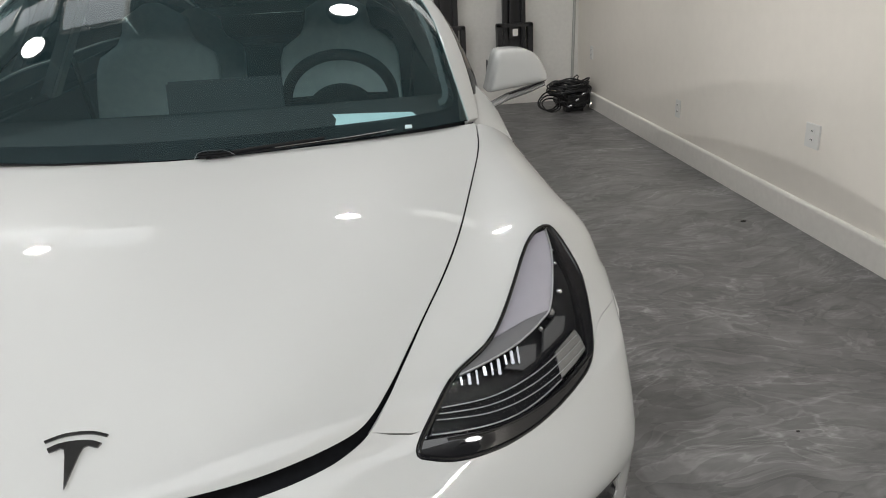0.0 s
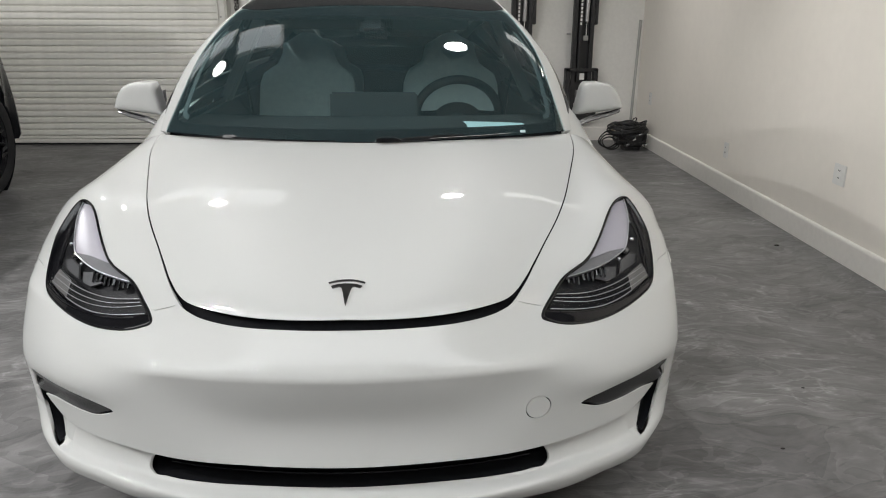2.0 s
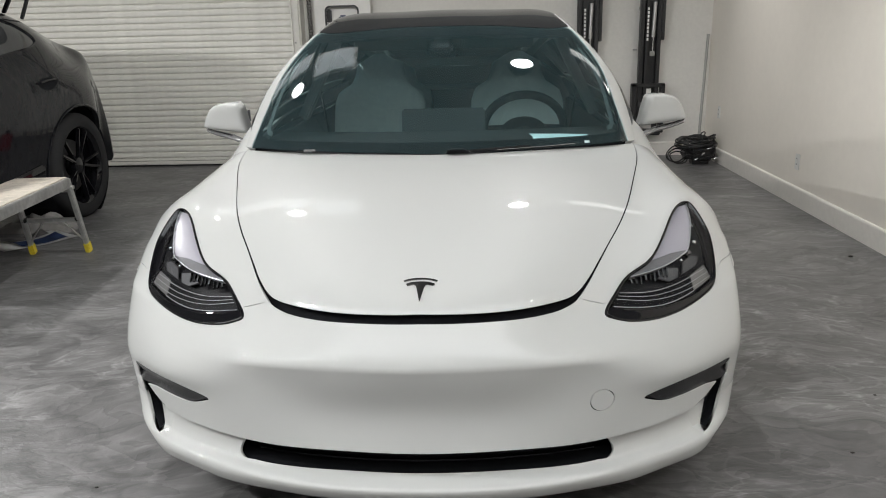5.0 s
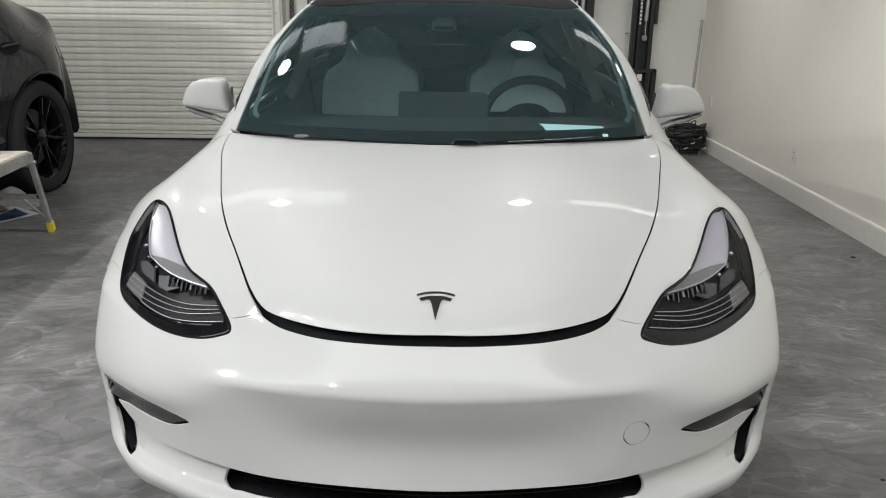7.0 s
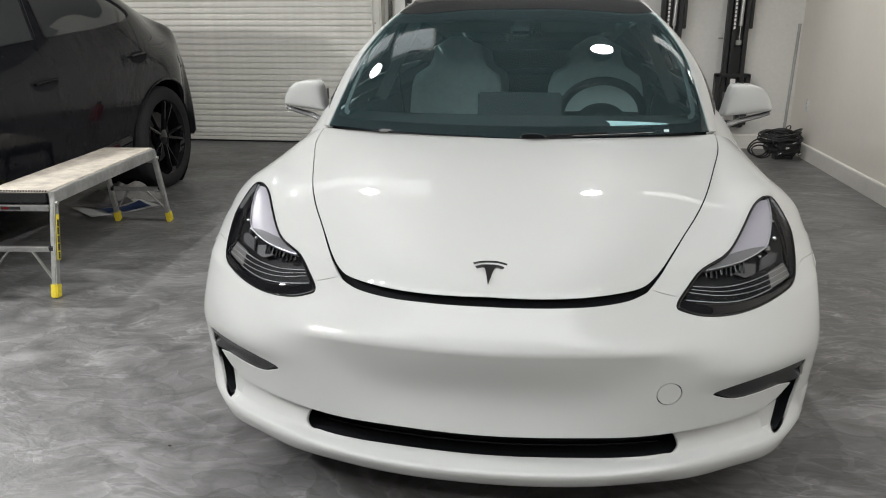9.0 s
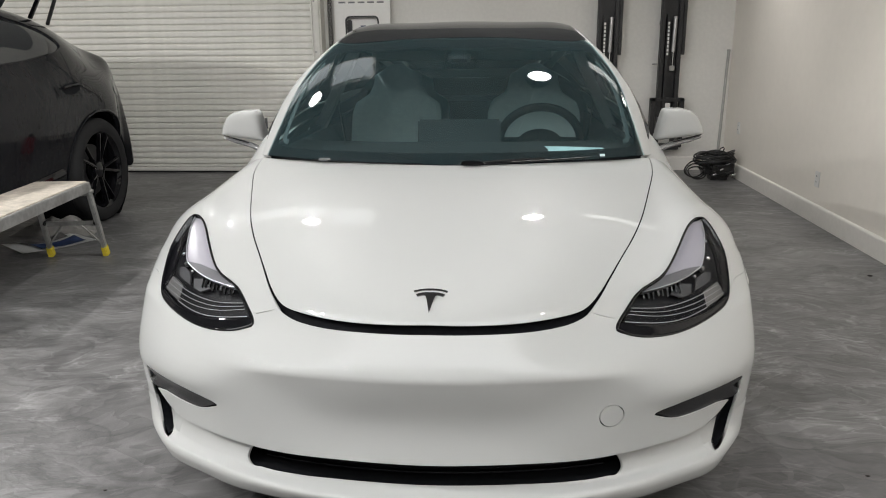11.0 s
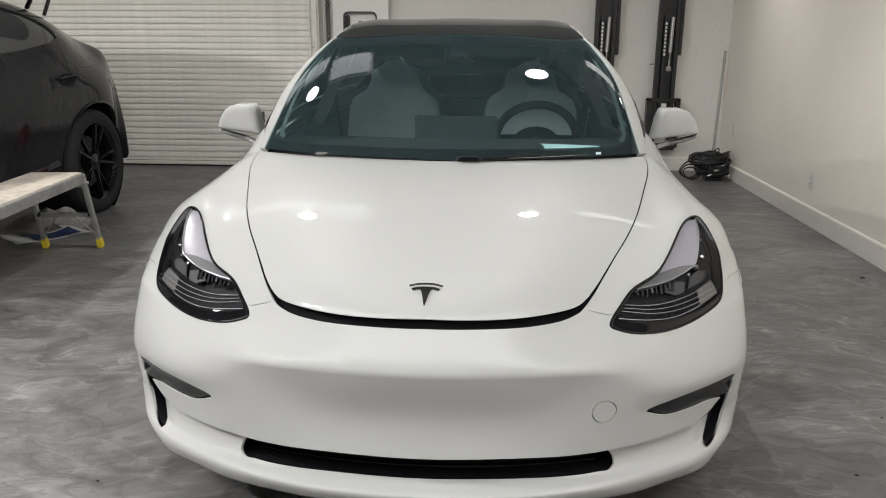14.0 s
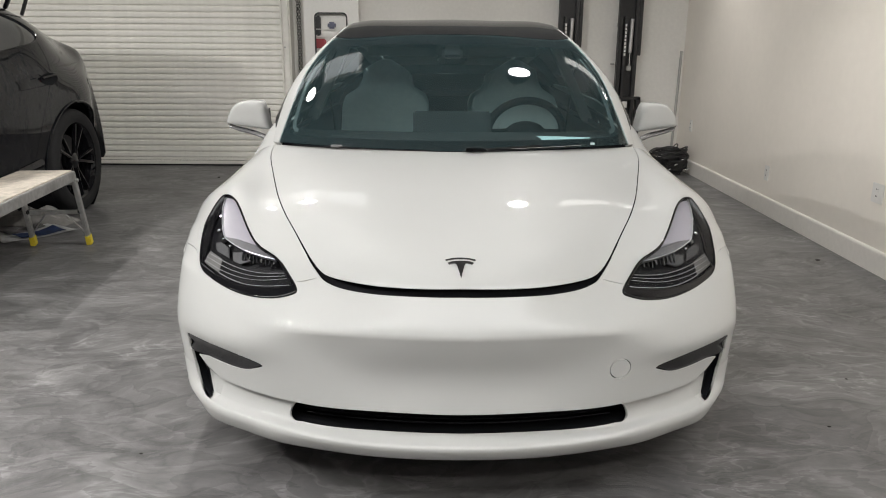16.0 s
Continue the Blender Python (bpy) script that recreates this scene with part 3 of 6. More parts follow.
# ---- the white saloon car: skins ----
FRONT = loft([0, 0.25, 0.46, 0.63, 0.79, 0.9, 1.04], [0, 0.11, 0.2, 0.228, 0.236, 0.244, 0.266, 0.345, 0.39, 0.465, 0.63, 0.93, 1.22, 1.5], [
    [(0, 0, 0.333), (0, 0.010, 0.44), (0, -0.0140, 0.532), (0, -0.0222, 0.562), (0, -0.0238, 0.57), (0, -0.0218, 0.577), (0, -0.012, 0.593), (0, 0.046, 0.662), (0, 0.064, 0.687), (0, 0.13, 0.722), (0, 0.33, 0.7865), (0, 0.65, 0.865), (0, 0.95, 0.9095), (0, 1.25, 0.928)],
    [(0.25, 0.02, 0.334), (0.25, 0.030, 0.44), (0.25, 0.0080, 0.531), (0.25, 0.0006, 0.561), (0.25, -0.0008, 0.569), (0.25, 0.001, 0.576), (0.25, 0.0125, 0.592), (0.25, 0.088, 0.661), (0.25, 0.111, 0.688), (0.26, 0.165, 0.727), (0.27, 0.345, 0.785), (0.3, 0.66, 0.863), (0.32, 0.955, 0.907), (0.33, 1.25, 0.927)],
    [(0.45, 0.075, 0.328), (0.45, 0.073, 0.437), (0.45, 0.0655, 0.522), (0.45, 0.0622, 0.549), (0.45, 0.0626, 0.556), (0.449, 0.0662, 0.564), (0.448, 0.09, 0.585), (0.44, 0.178, 0.65), (0.45, 0.222, 0.692), (0.46, 0.29, 0.728), (0.5, 0.44, 0.779), (0.56, 0.7, 0.847), (0.6, 0.985, 0.894), (0.63, 1.25, 0.922)],
    [(0.63, 0.158, 0.333), (0.63, 0.148, 0.435), (0.6313, 0.1376, 0.5022), (0.6305, 0.1528, 0.534), (0.63, 0.16, 0.545), (0.6294, 0.1686, 0.5569), (0.627, 0.193, 0.588), (0.62, 0.245, 0.64), (0.63, 0.305, 0.695), (0.63, 0.365, 0.738), (0.655, 0.5, 0.79), (0.68, 0.74, 0.842), (0.715, 1.01, 0.89), (0.735, 1.26, 0.918)],
    [(0.762, 0.249, 0.342), (0.78, 0.25, 0.437), (0.7829, 0.2437, 0.4996), (0.7808, 0.2603, 0.533), (0.78, 0.268, 0.545), (0.7791, 0.2771, 0.558), (0.776, 0.302, 0.592), (0.77, 0.35, 0.645), (0.78, 0.43, 0.71), (0.785, 0.5, 0.762), (0.79, 0.6, 0.82), (0.8, 0.8, 0.852), (0.806, 1.04, 0.872), (0.80, 1.27, 0.896)],
    [(0.863, 0.346, 0.345), (0.880, 0.353, 0.44), (0.8815, 0.3583, 0.5025), (0.8805, 0.3748, 0.5374), (0.88, 0.382, 0.55), (0.8794, 0.3902, 0.5638), (0.877, 0.412, 0.6), (0.87, 0.455, 0.65), (0.877, 0.54, 0.702), (0.880, 0.6, 0.738), (0.885, 0.69, 0.778), (0.885, 0.86, 0.797), (0.876, 1.08, 0.812), (0.866, 1.29, 0.835)],
    [(0.912, 0.466, 0.345), (0.918, 0.479, 0.44), (0.918, 0.4799, 0.5101), (0.918, 0.4923, 0.5435), (0.918, 0.498, 0.555), (0.918, 0.5046, 0.5674), (0.918, 0.522, 0.6), (0.918, 0.56, 0.65), (0.927, 0.64, 0.683), (0.931, 0.7, 0.695), (0.933, 0.78, 0.712), (0.931, 0.92, 0.702), (0.93, 1.12, 0.7), (0.93, 1.31, 0.7)],
])
_LIP = loft([0, 0.25, 0.44, 0.52, 0.63, 0.79, 0.9, 1.04], [0, 0.032, 0.05, 0.064, 0.108, 0.123, 0.136, 0.36], [
    [(0, 0.085, 0.262), (0, 0.05, 0.262), (0, 0.03, 0.259), (0, 0.011, 0.252), (0, -0.02, 0.2395), (0, -0.0222, 0.232), (0, -0.0182, 0.2202), (0, 0.2, 0.175)],
    [(0.25, 0.1, 0.262), (0.25, 0.07, 0.262), (0.25, 0.05, 0.258), (0.25, 0.031, 0.252), (0.25, -0.0022, 0.2405), (0.25, -0.0042, 0.233), (0.25, -0.0002, 0.2212), (0.25, 0.22, 0.175)],
    [(0.44, 0.086, 0.33), (0.44, 0.094, 0.295), (0.44, 0.083, 0.2635), (0.44, 0.07, 0.2555), (0.44, 0.0448, 0.2435), (0.44, 0.043, 0.235), (0.44, 0.0478, 0.2222), (0.44, 0.26, 0.175)],
    [(0.52, 0.124, 0.334), (0.52, 0.129, 0.3), (0.52, 0.115, 0.268), (0.52, 0.101, 0.259), (0.52, 0.0755, 0.2475), (0.522, 0.0738, 0.2375), (0.526, 0.0788, 0.2242), (0.53, 0.3, 0.175)],
    [(0.63, 0.176, 0.34), (0.63, 0.181, 0.306), (0.632, 0.166, 0.273), (0.636, 0.152, 0.2625), (0.64, 0.135, 0.2515), (0.642, 0.1338, 0.24), (0.645, 0.1398, 0.2262), (0.64, 0.36, 0.175)],
    [(0.762, 0.264, 0.349), (0.763, 0.267, 0.318), (0.766, 0.257, 0.285), (0.77, 0.245, 0.2745), (0.778, 0.2275, 0.2625), (0.781, 0.2262, 0.2505), (0.782, 0.2318, 0.2352), (0.75, 0.42, 0.175)],
    [(0.863, 0.349, 0.343), (0.8625, 0.3465, 0.325), (0.862, 0.344, 0.308), (0.8617, 0.341, 0.295), (0.861, 0.3345, 0.273), (0.8595, 0.3325, 0.258), (0.853, 0.338, 0.241), (0.82, 0.46, 0.18)],
    [(0.912, 0.4665, 0.343), (0.910, 0.4645, 0.325), (0.9085, 0.463, 0.308), (0.907, 0.462, 0.295), (0.902, 0.460, 0.276), (0.897, 0.459, 0.262), (0.888, 0.462, 0.244), (0.86, 0.49, 0.19)],
])
LIP = lambda u, v: _LIP(-u, v)
CABIN = loft([0, .36, .68, .76, 1.02], [0, .52, 1.02, 1.48, 2.18, 2.92, 3.45], [
    [(0, 1.03, .920), (0, 1.50, 1.166), (0, 1.95, 1.378), (0, 2.40, 1.443), (0, 3.10, 1.400), (0, 3.80, 1.210), (0, 4.30, 1.07)],
    [(.38, 1.09, .922), (.345, 1.53, 1.170), (.29, 1.97, 1.378), (.30, 2.40, 1.438), (.30, 3.10, 1.392), (.30, 3.80, 1.205), (.33, 4.30, 1.07)],
    [(.735, 1.24, .925), (.672, 1.65, 1.186), (.52, 2.05, 1.385), (.535, 2.45, 1.418), (.52, 3.10, 1.355), (.47, 3.80, 1.205), (.46, 4.30, 1.06)],
    [(.775, 1.30, .918), (.708, 1.70, 1.186), (.560, 2.12, 1.384), (.585, 2.50, 1.385), (.57, 3.10, 1.335), (.52, 3.80, 1.20), (.53, 4.30, 1.06)],
    [(.805, 1.33, .905), (.808, 1.76, .948), (.812, 2.15, .96), (.815, 2.50, .965), (.81, 3.10, .985), (.785, 3.80, 1.0), (.745, 4.30, 1.0)],
])
_REAR = loft([0, .40, .70, .85], [0, .22, .44, .66, .80, 1.05], [
    [(0, 4.60, .24), (0, 4.685, .44), (0, 4.69, .70), (0, 4.63, .92), (0, 4.58, 1.06), (0, 4.28, 1.075)],
    [(.40, 4.58, .24), (.40, 4.66, .44), (.40, 4.665, .70), (.40, 4.60, .92), (.40, 4.55, 1.05), (.40, 4.28, 1.07)],
    [(.70, 4.50, .25), (.72, 4.57, .44), (.72, 4.57, .70), (.70, 4.50, .92), (.66, 4.44, 1.02), (.62, 4.28, 1.05)],
    [(.88, 4.12, .27), (.915, 4.16, .44), (.92, 4.18, .70), (.90, 4.20, .90), (.86, 4.22, .98), (.80, 4.26, 1.0)],
])

REAR = lambda u, v: _REAR(-u, v)


def SIDE(u, v):
    """The flank: u is along the car, v the height."""
    y, z = np.asarray(u, float), np.asarray(v, float)
    x = .930 - .112 * np.clip((z - .74) / .21, 0, 1) ** 1.6 - .022 * np.exp(-((z - .45) / .12) ** 2) - .05 * np.clip((.34 - z) / .14, 0, 1) ** 2
    x = x - .034 * np.clip((z - .72) / .12, 0, 1) * np.clip((2.1 - y) / .8, 0, 1)
    x = x - .016 * np.clip((.75 - y) / .30, 0, 1) ** 2 - .03 * np.clip((y - 3.5) / .8, 0, 1) ** 2
    return np.stack((x, y, z), 1)


# outlines on the front skin
HOOD_SIDE = [(0, .380), (.127, .374), (.243, .3705), (.337, .371), (.394, .377), (.420, .392), (.438, .416), (.457, .453), (.479, .520), (.4973, .615), (.527, .788), (.5828, 1.052), (.6235, 1.245), (.649, 1.462)]
HOOD_BACK = [(.648, 1.468), (.52, 1.44), (.39, 1.398), (.19, 1.322), (0, 1.298)]
GAP_OUT = [(0, .344), (.12, .342), (.25, .3405), (.345, .3455), (.394, .356), (.420, .3695), (.437, .393), (.456, .432), (.4805, .50), (.5012, .606), (.5355, .80), (.592, 1.06), (.634, 1.26), (.657, 1.46)]
LIGHT = [(.492, .331), (.515, .368), (.55, .407), (.616, .443), (.66, .51), (.706, .615), (.74, .655), (.775, .66), (.798, .63), (.833, .50), (.846, .40), (.842, .357), (.822, .335), (.79, .323), (.71, .300), (.66, .2915), (.61, .291), (.555, .300), (.512, .316)]
SIDE_SEAM = [(.848, .358), (.878, .370), (.965, .371), (1.04, .371)]
FOG = [(.573, .098), (.595, .079), (.637, .063), (.70, .060), (.785, .060), (.858, .0525), (.856, .092), (.851, .133), (.777, .142), (.70, .137), (.625, .117)]
# the inner edge of the air slot, on the bumper face and on the lip below it
SLOT_FACE = [(.752, 0), (.770, .010), (.792, .022), (.810, .036), (.824, .050)]
SLOT_LIP = [(.750, .0), (.738, .012), (.740, .030), (.750, .050), (.763, .068), (.775, .084), (.790, .085), (.808, .076), (.834, .058), (.852, .041), (.863, .016), (.866, 0)]


def both(half):
    """A whole outline from its right half, which starts and ends on the centre line."""
    half = np.asarray(half)
    return np.concatenate((half, (half * (-1, 1))[::-1][1:-1]))


def saloon():
    car = thing("white_saloon_car", "pearl white saloon car parked on the epoxy floor", "car")
    light = curve(LIGHT, True, 5)
    n = len(LIGHT)
    lo_edge = inset(light, -.0022)
    gap = curve(GAP_OUT, False, 5)
    k_seam = 5 * 5
    # bonnet
    hood = np.concatenate((curve(HOOD_SIDE, False, 6), curve(HOOD_BACK, False, 6)[1:]))
    bonnet = patch("bonnet", FRONT, both(hood), PAINT_WHITE, car, step=.02, rim=.005, label="glossy pearl white bonnet")
    # front bumper, from the lower edge to the seams
    bottom_right = [(u, 0.0) for u in np.linspace(0, .78, 27)]
    fog = curve(FOG, True, 4)
    # along the lower edge of the fog trim to its tip, then back over the top to the outer end
    turn = 4 * 4 + 1
    fog_open = np.concatenate((fog[:turn][::-1], fog[5 * 4:][::-1]))
    outer = [(u, 0.0) for u in np.linspace(.90, 1.04, 6)]
    flank = [(1.04, v) for v in np.linspace(.03, .368, 12)]
    seam_back = curve(SIDE_SEAM, False, 4)[::-1][1:] - (0, .0005)
    under = [p for p in lo_edge[11 * 5 + 1:]]
    lamp_in = list(lo_edge[0:4])
    half = np.concatenate((bottom_right[:-2], SLOT_FACE, fog_open, [(.858, .03), (.8575, .012), (.857, 0), (.87, 0)], outer, flank, seam_back, under, lamp_in, [(.485, .3518), (.45, .3592)], gap[:k_seam + 1][::-1]))
    half[0, 0] = half[-1, 0] = 0
    cap = np.array([(.465 + .0288 * math.cos(a), .115 + .0305 * math.sin(a)) for a in np.linspace(0, 2 * math.pi, 40, endpoint=False)])
    bumper = patch("front_bumper", FRONT, both(half), PAINT_WHITE, car, (inset(cap, -.0028),), .018, .004, label="pearl white front bumper cover")
    patch("tow_eye_cap", FRONT, cap, PAINT_WHITE, bumper, step=.012, rim=.006, label="round flush tow eye cover")
    # wings
    for s in (1, -1):
        up = np.concatenate((lo_edge[3:11 * 5 + 1], ))
        edge = np.concatenate((gap[k_seam:] + (0, 0), [(u, 1.46) for u in np.linspace(.69, 1.04, 10)], [(1.04, v) for v in np.linspace(1.42, .374, 34)], curve(SIDE_SEAM, False, 4)[::-1][1:] + (0, .0005), up[::-1], [(.487, .3534), (.452, .3606)]))
        patch("front_wing", FRONT, edge if s > 0 else flip(edge), PAINT_WHITE, car, step=.018, rim=.012, label="pearl white front wing")
        headlamp(car, light, s)
        f = inset(fog, .001)
        patch("fog_trim", FRONT, f if s > 0 else flip(f), FOG_TRIM, bumper, step=.012, rim=.01, lift=-.002, label="dark grey satin fog trim",
              dish=lambda uv: .009 * np.exp(-((uv[:, 1] - .082) / .016) ** 2))
    # what shows black in the gaps
    liner = both([(0, .0), (.98, .0), (.98, 1.44), (0, 1.44)])
    big = inset(light, -.004)
    patch("body_liner", FRONT, liner, VOID, car, (big, flip(big)), .04, 0, -.03)
    # lower lip and grille slit
    lip_edge = [(u, .05) for u in np.linspace(0, .44, 20)] + list(curve([(.455, .050), (.478, .0515), (.493, .047), (.4965, .041), (.490, .032), (.475, .020), (.462, .010), (.452, .0)], False, 4)) + [(u, .0) for u in np.linspace(.47, .735, 14)] + SLOT_LIP[:5] + list(curve(SLOT_LIP, False, 4)[20:]) + [(u, .0) for u in np.linspace(.89, 1.04, 8)] + [(1.04, q) for q in np.linspace(.03, .33, 10)] + [(u, .36) for u in np.linspace(1.04, 0, 40)]
    lip_part = patch("front_lip", LIP, both(lip_edge), PAINT_WHITE, car, step=.014, rim=.01, label="pearl white lower lip spoiler")
    bm = bmesh.new()
    rows = []
    for k in range(25):
        x = -.56 + 1.12 * k / 24
        y = .13 + .31 * x * x
        rows.append([bm.verts.new((x, y + dy, z)) for dy, z in ((-.10, .342), (0, .35), (.01, .30), (0, .25), (-.10, .2565))])
    for a, b in zip(rows, rows[1:]):
        for i in range(4):
            bm.faces.new((a[i], b[i], b[i + 1], a[i + 1]))
    grille = part("lower_grille", bm, VOID, car, "black lower air intake", True)
    for k in range(4):
        part("grille_slat", tube([(x, .072 + .33 * x * x, .270 + .014 * k) for x in np.linspace(-.45, .45, 25)], .003, 6), FOG_TRIM, grille)
    for s in (1, -1):
        # the white return that turns back into the slot, then the black duct behind
        side = lambda q: q * (s, 1, 1)
        on_face, on_lip = (lambda q: FRONT(*np.array([q]).T)[0]), (lambda q: _LIP(*np.array([q]).T)[0])
        edge = [on_face(q) for q in SLOT_FACE[::-1]] + [on_lip(q) for q in SLOT_LIP[1:6]]
        dark = [on_face((.826, .050)), on_face((.817, .036)), on_face((.811, .020)), on_face((.806, .006)), on_lip((.808, .010)), on_lip((.800, .026)), on_lip((.790, .042)), on_lip((.776, .055)), on_lip((.769, .068)), on_lip((.776, .082))]
        bm = bmesh.new()
        rows = []
        for k, (a, b) in enumerate(zip(edge, dark)):
            deep = .030 * math.sin(math.pi * k / (len(edge) - 1)) + .002
            rows.append([bm.verts.new(side(a + (b - a) * q + np.array((.35, .94, 0)) * deep * q ** 1.6).tolist()) for q in (0, .2, .4, .6, .8, 1.0)])
        for a, b in zip(rows, rows[1:]):
            for i in range(5):
                bm.faces.new((a[i], a[i + 1], b[i + 1], b[i]))
        part("slot_return", bm, PAINT_WHITE, bumper, "", True)
        far = [on_face((.861, .058)), on_face((.861, .03)), on_face((.861, .01)), on_face((.860, .0)), on_lip((.868, .012)), on_lip((.862, .030)), on_lip((.851, .045)), on_lip((.834, .061)), on_lip((.806, .080)), on_lip((.790, .090))]
        bm = bmesh.new()
        rows = []
        for k, (a, b) in enumerate(zip(dark, far)):
            rows.append([bm.verts.new(side(a + (b - a) * q + np.array((.006 - .012 * q, .05 if 0 < q < 1 else .034 if q == 0 else .009, 0))).tolist()) for q in (0, .25, .75, 1)])
        for a, b in zip(rows, rows[1:]):
            for i in range(3):
                bm.faces.new((a[i], a[i + 1], b[i + 1], b[i]))
        part("air_slot", bm, VOID, car, "black vertical air slot", True)
    badge(car)
    greenhouse(car)
    flanks(car)
    for s in (1, -1):
        door_mirror(car, s)
        for y in (.83, 3.705):
            wheel(car, (s * .80, y, .335), .335, s, ALLOY, 10, .232)
    wipers(car)
    interior(car)


def headlamp(car, light, s):
    """One head lamp: black bezel and housing, milky light guide, bright lines and reflectors under a clear lens."""
    m = (lambda q: q) if s > 0 else flip
    opening = inset(light, .0062)
    opening[:, 1] = np.maximum(opening[:, 1], np.interp(opening[:, 0], [.50, .606, .675, .762, .845], [.342, .3325, .3335, .339, .352]))
    lamp_ob = patch("headlight", FRONT, m(light), GLOSS_BLACK, car, (m(opening),), .012, .05, .0015, label="swept head lamp with a milky light guide")
    patch("lens", FRONT, m(inset(opening, -.001)), LENS, lamp_ob, step=.014, rim=0, lift=.0005, label="clear plastic lens").visible_shadow = False
    patch("housing", FRONT, m(inset(light, .001)), LAMP_HOUSING, lamp_ob, step=.014, rim=0, lift=-.034)
    lip_line, _ = frames(FRONT, inset(light, .0028) * (s, 1), .0002)
    part("bezel_edge", tube(lip_line[::2], .0034, 8, closed=True), GLOSS_BLACK, lamp_ob, "gloss black bezel edge", True)
    low = [q for q in opening if q[1] < .375 and .53 < q[0] < .835]
    low = np.array(sorted(low, key=lambda q: q[0]))
    low_line, _ = frames(FRONT, (low - (0, .003)) * (s, 1), .0002)
    part("bezel_step", tube(low_line[::2], .0032, 8), GLOSS_BLACK, lamp_ob, "", True)
    line = curve([(.779, .648), (.782, .560), (.772, .478), (.753, .420), (.724, .409), (.673, .4045), (.614, .404), (.558, .402)], False, 6)
    inner = [(.566, .414), (.584, .439), (.606, .447), (.634, .469), (.650, .489), (.667, .523), (.685, .560), (.702, .604), (.728, .643), (.752, .653)]
    patch("light_guide", FRONT, m(np.concatenate((line[:20], [(.69, .4335), (.637, .4435)], curve(inner, False, 4)[9:]))), DRL, lamp_ob, step=.012, rim=.012, lift=-.008, label="milky grey light guide")
    patch("light_guide_tail", FRONT, m(np.concatenate(([(.752, .4185)], line[20:], curve(inner, False, 4)[:8], [(.636, .4425), (.69, .4325)]))), GUIDE_TAIL, lamp_ob, step=.012, rim=.012, lift=-.0095, label="smoky tail of the light guide")
    def wire(name, pts, r, lift, material):
        p, _ = frames(FRONT, np.asarray(pts) * (s, 1), lift)
        return part(name, tube(p, r, 6), material, lamp_ob, smooth=True)
    wire("chrome_line", line, .0017, -.005, LAMP_LINE)
    # fine chrome wire stands in for the highlight on the inner upper edge
    wire("edge_highlight", curve([(.744, .651), (.718, .625), (.694, .573), (.672, .524), (.642, .475), (.606, .4495)], False, 6), .0009, -.006, CHROME)
    # dark band with its bright lines
    upper = [(.528, .372), (.60, .3668), (.70, .3675), (.765, .372), (.812, .376)]
    lower = [(.833, .353), (.762, .3465), (.675, .3405), (.606, .340), (.517, .347)]
    patch("reflector_band", FRONT, m(np.concatenate((curve(upper, False, 5), curve(lower, False, 5)))), LAMP_BAND, lamp_ob, step=.012, rim=.008, lift=-.014, label="dark ribbed reflector band")
    patch("reflector_end", FRONT, m(np.array([(.758, .3705), (.785, .373), (.811, .3755), (.823, .3665), (.831, .3545), (.80, .350), (.768, .347)])), REFLECTOR, lamp_ob, step=.012, rim=.006, lift=-.011, label="satin silver reflector end")
    for pts, r in ((((.532, .3715), (.600, .367), (.665, .3665), (.73, .3675), (.809, .371)), .0011), (((.529, .366), (.60, .360), (.668, .359), (.74, .360), (.820, .3645)), .0010), (((.525, .3605), (.60, .353), (.673, .351), (.753, .3525), (.826, .3575)), .0010), (((.518, .3465), (.60, .3395), (.670, .3385), (.762, .346)), .0013)):
        wire("bright_line", curve(pts, False, 6), .85 * r, -.007, LAMP_LINE)
    # fins under the light guide, a bowl, glint beads and facets behind
    for k in range(9):
        u = .562 + .0135 * k
        q, _ = frames(FRONT, np.array([(s * u, .401), (s * (u + .003), .388 - .003 * (k % 3))]), -.014)
        part("reflector_fin", beam(q[0], q[1], .0035 + .002 * (k % 2), .010, .001), DARK_CHROME if k % 3 else LAMP_SATIN, lamp_ob)
    # the first is the bowl; the small chrome beads stand in for glints
    for u, v, r, mat in ((.762, .408, .013, DARK_CHROME), (.795, .430, .008, CHROME), (.800, .520, .0055, CHROME), (.800, .568, .005, CHROME), (.735, .399, .006, CHROME)):
        p, nn = frames(FRONT, np.array([(s * u, v)]), -.022)
        bm = bmesh.new()
        bmesh.ops.create_uvsphere(bm, u_segments=16, v_segments=10, radius=r, matrix=Matrix.Translation(p[0]) @ Matrix.Diagonal((1.0, .8, 1.0, 1)))
        part("bowl_or_glint", bm, mat, lamp_ob, smooth=True)
    patch("reflector_facet", FRONT, m(np.array([(.644, .3865), (.682, .375), (.713, .3755), (.717, .389), (.674, .3995)])), FACET, lamp_ob, step=.02, rim=.006, lift=-.016, label="smoked reflector facet")
    patch("projector_window", FRONT, m(np.array([(.735, .377), (.79, .380), (.80, .392), (.775, .3985), (.74, .394)])), FACET, lamp_ob, step=.02, rim=.006, lift=-.018, label="smoked projector window")


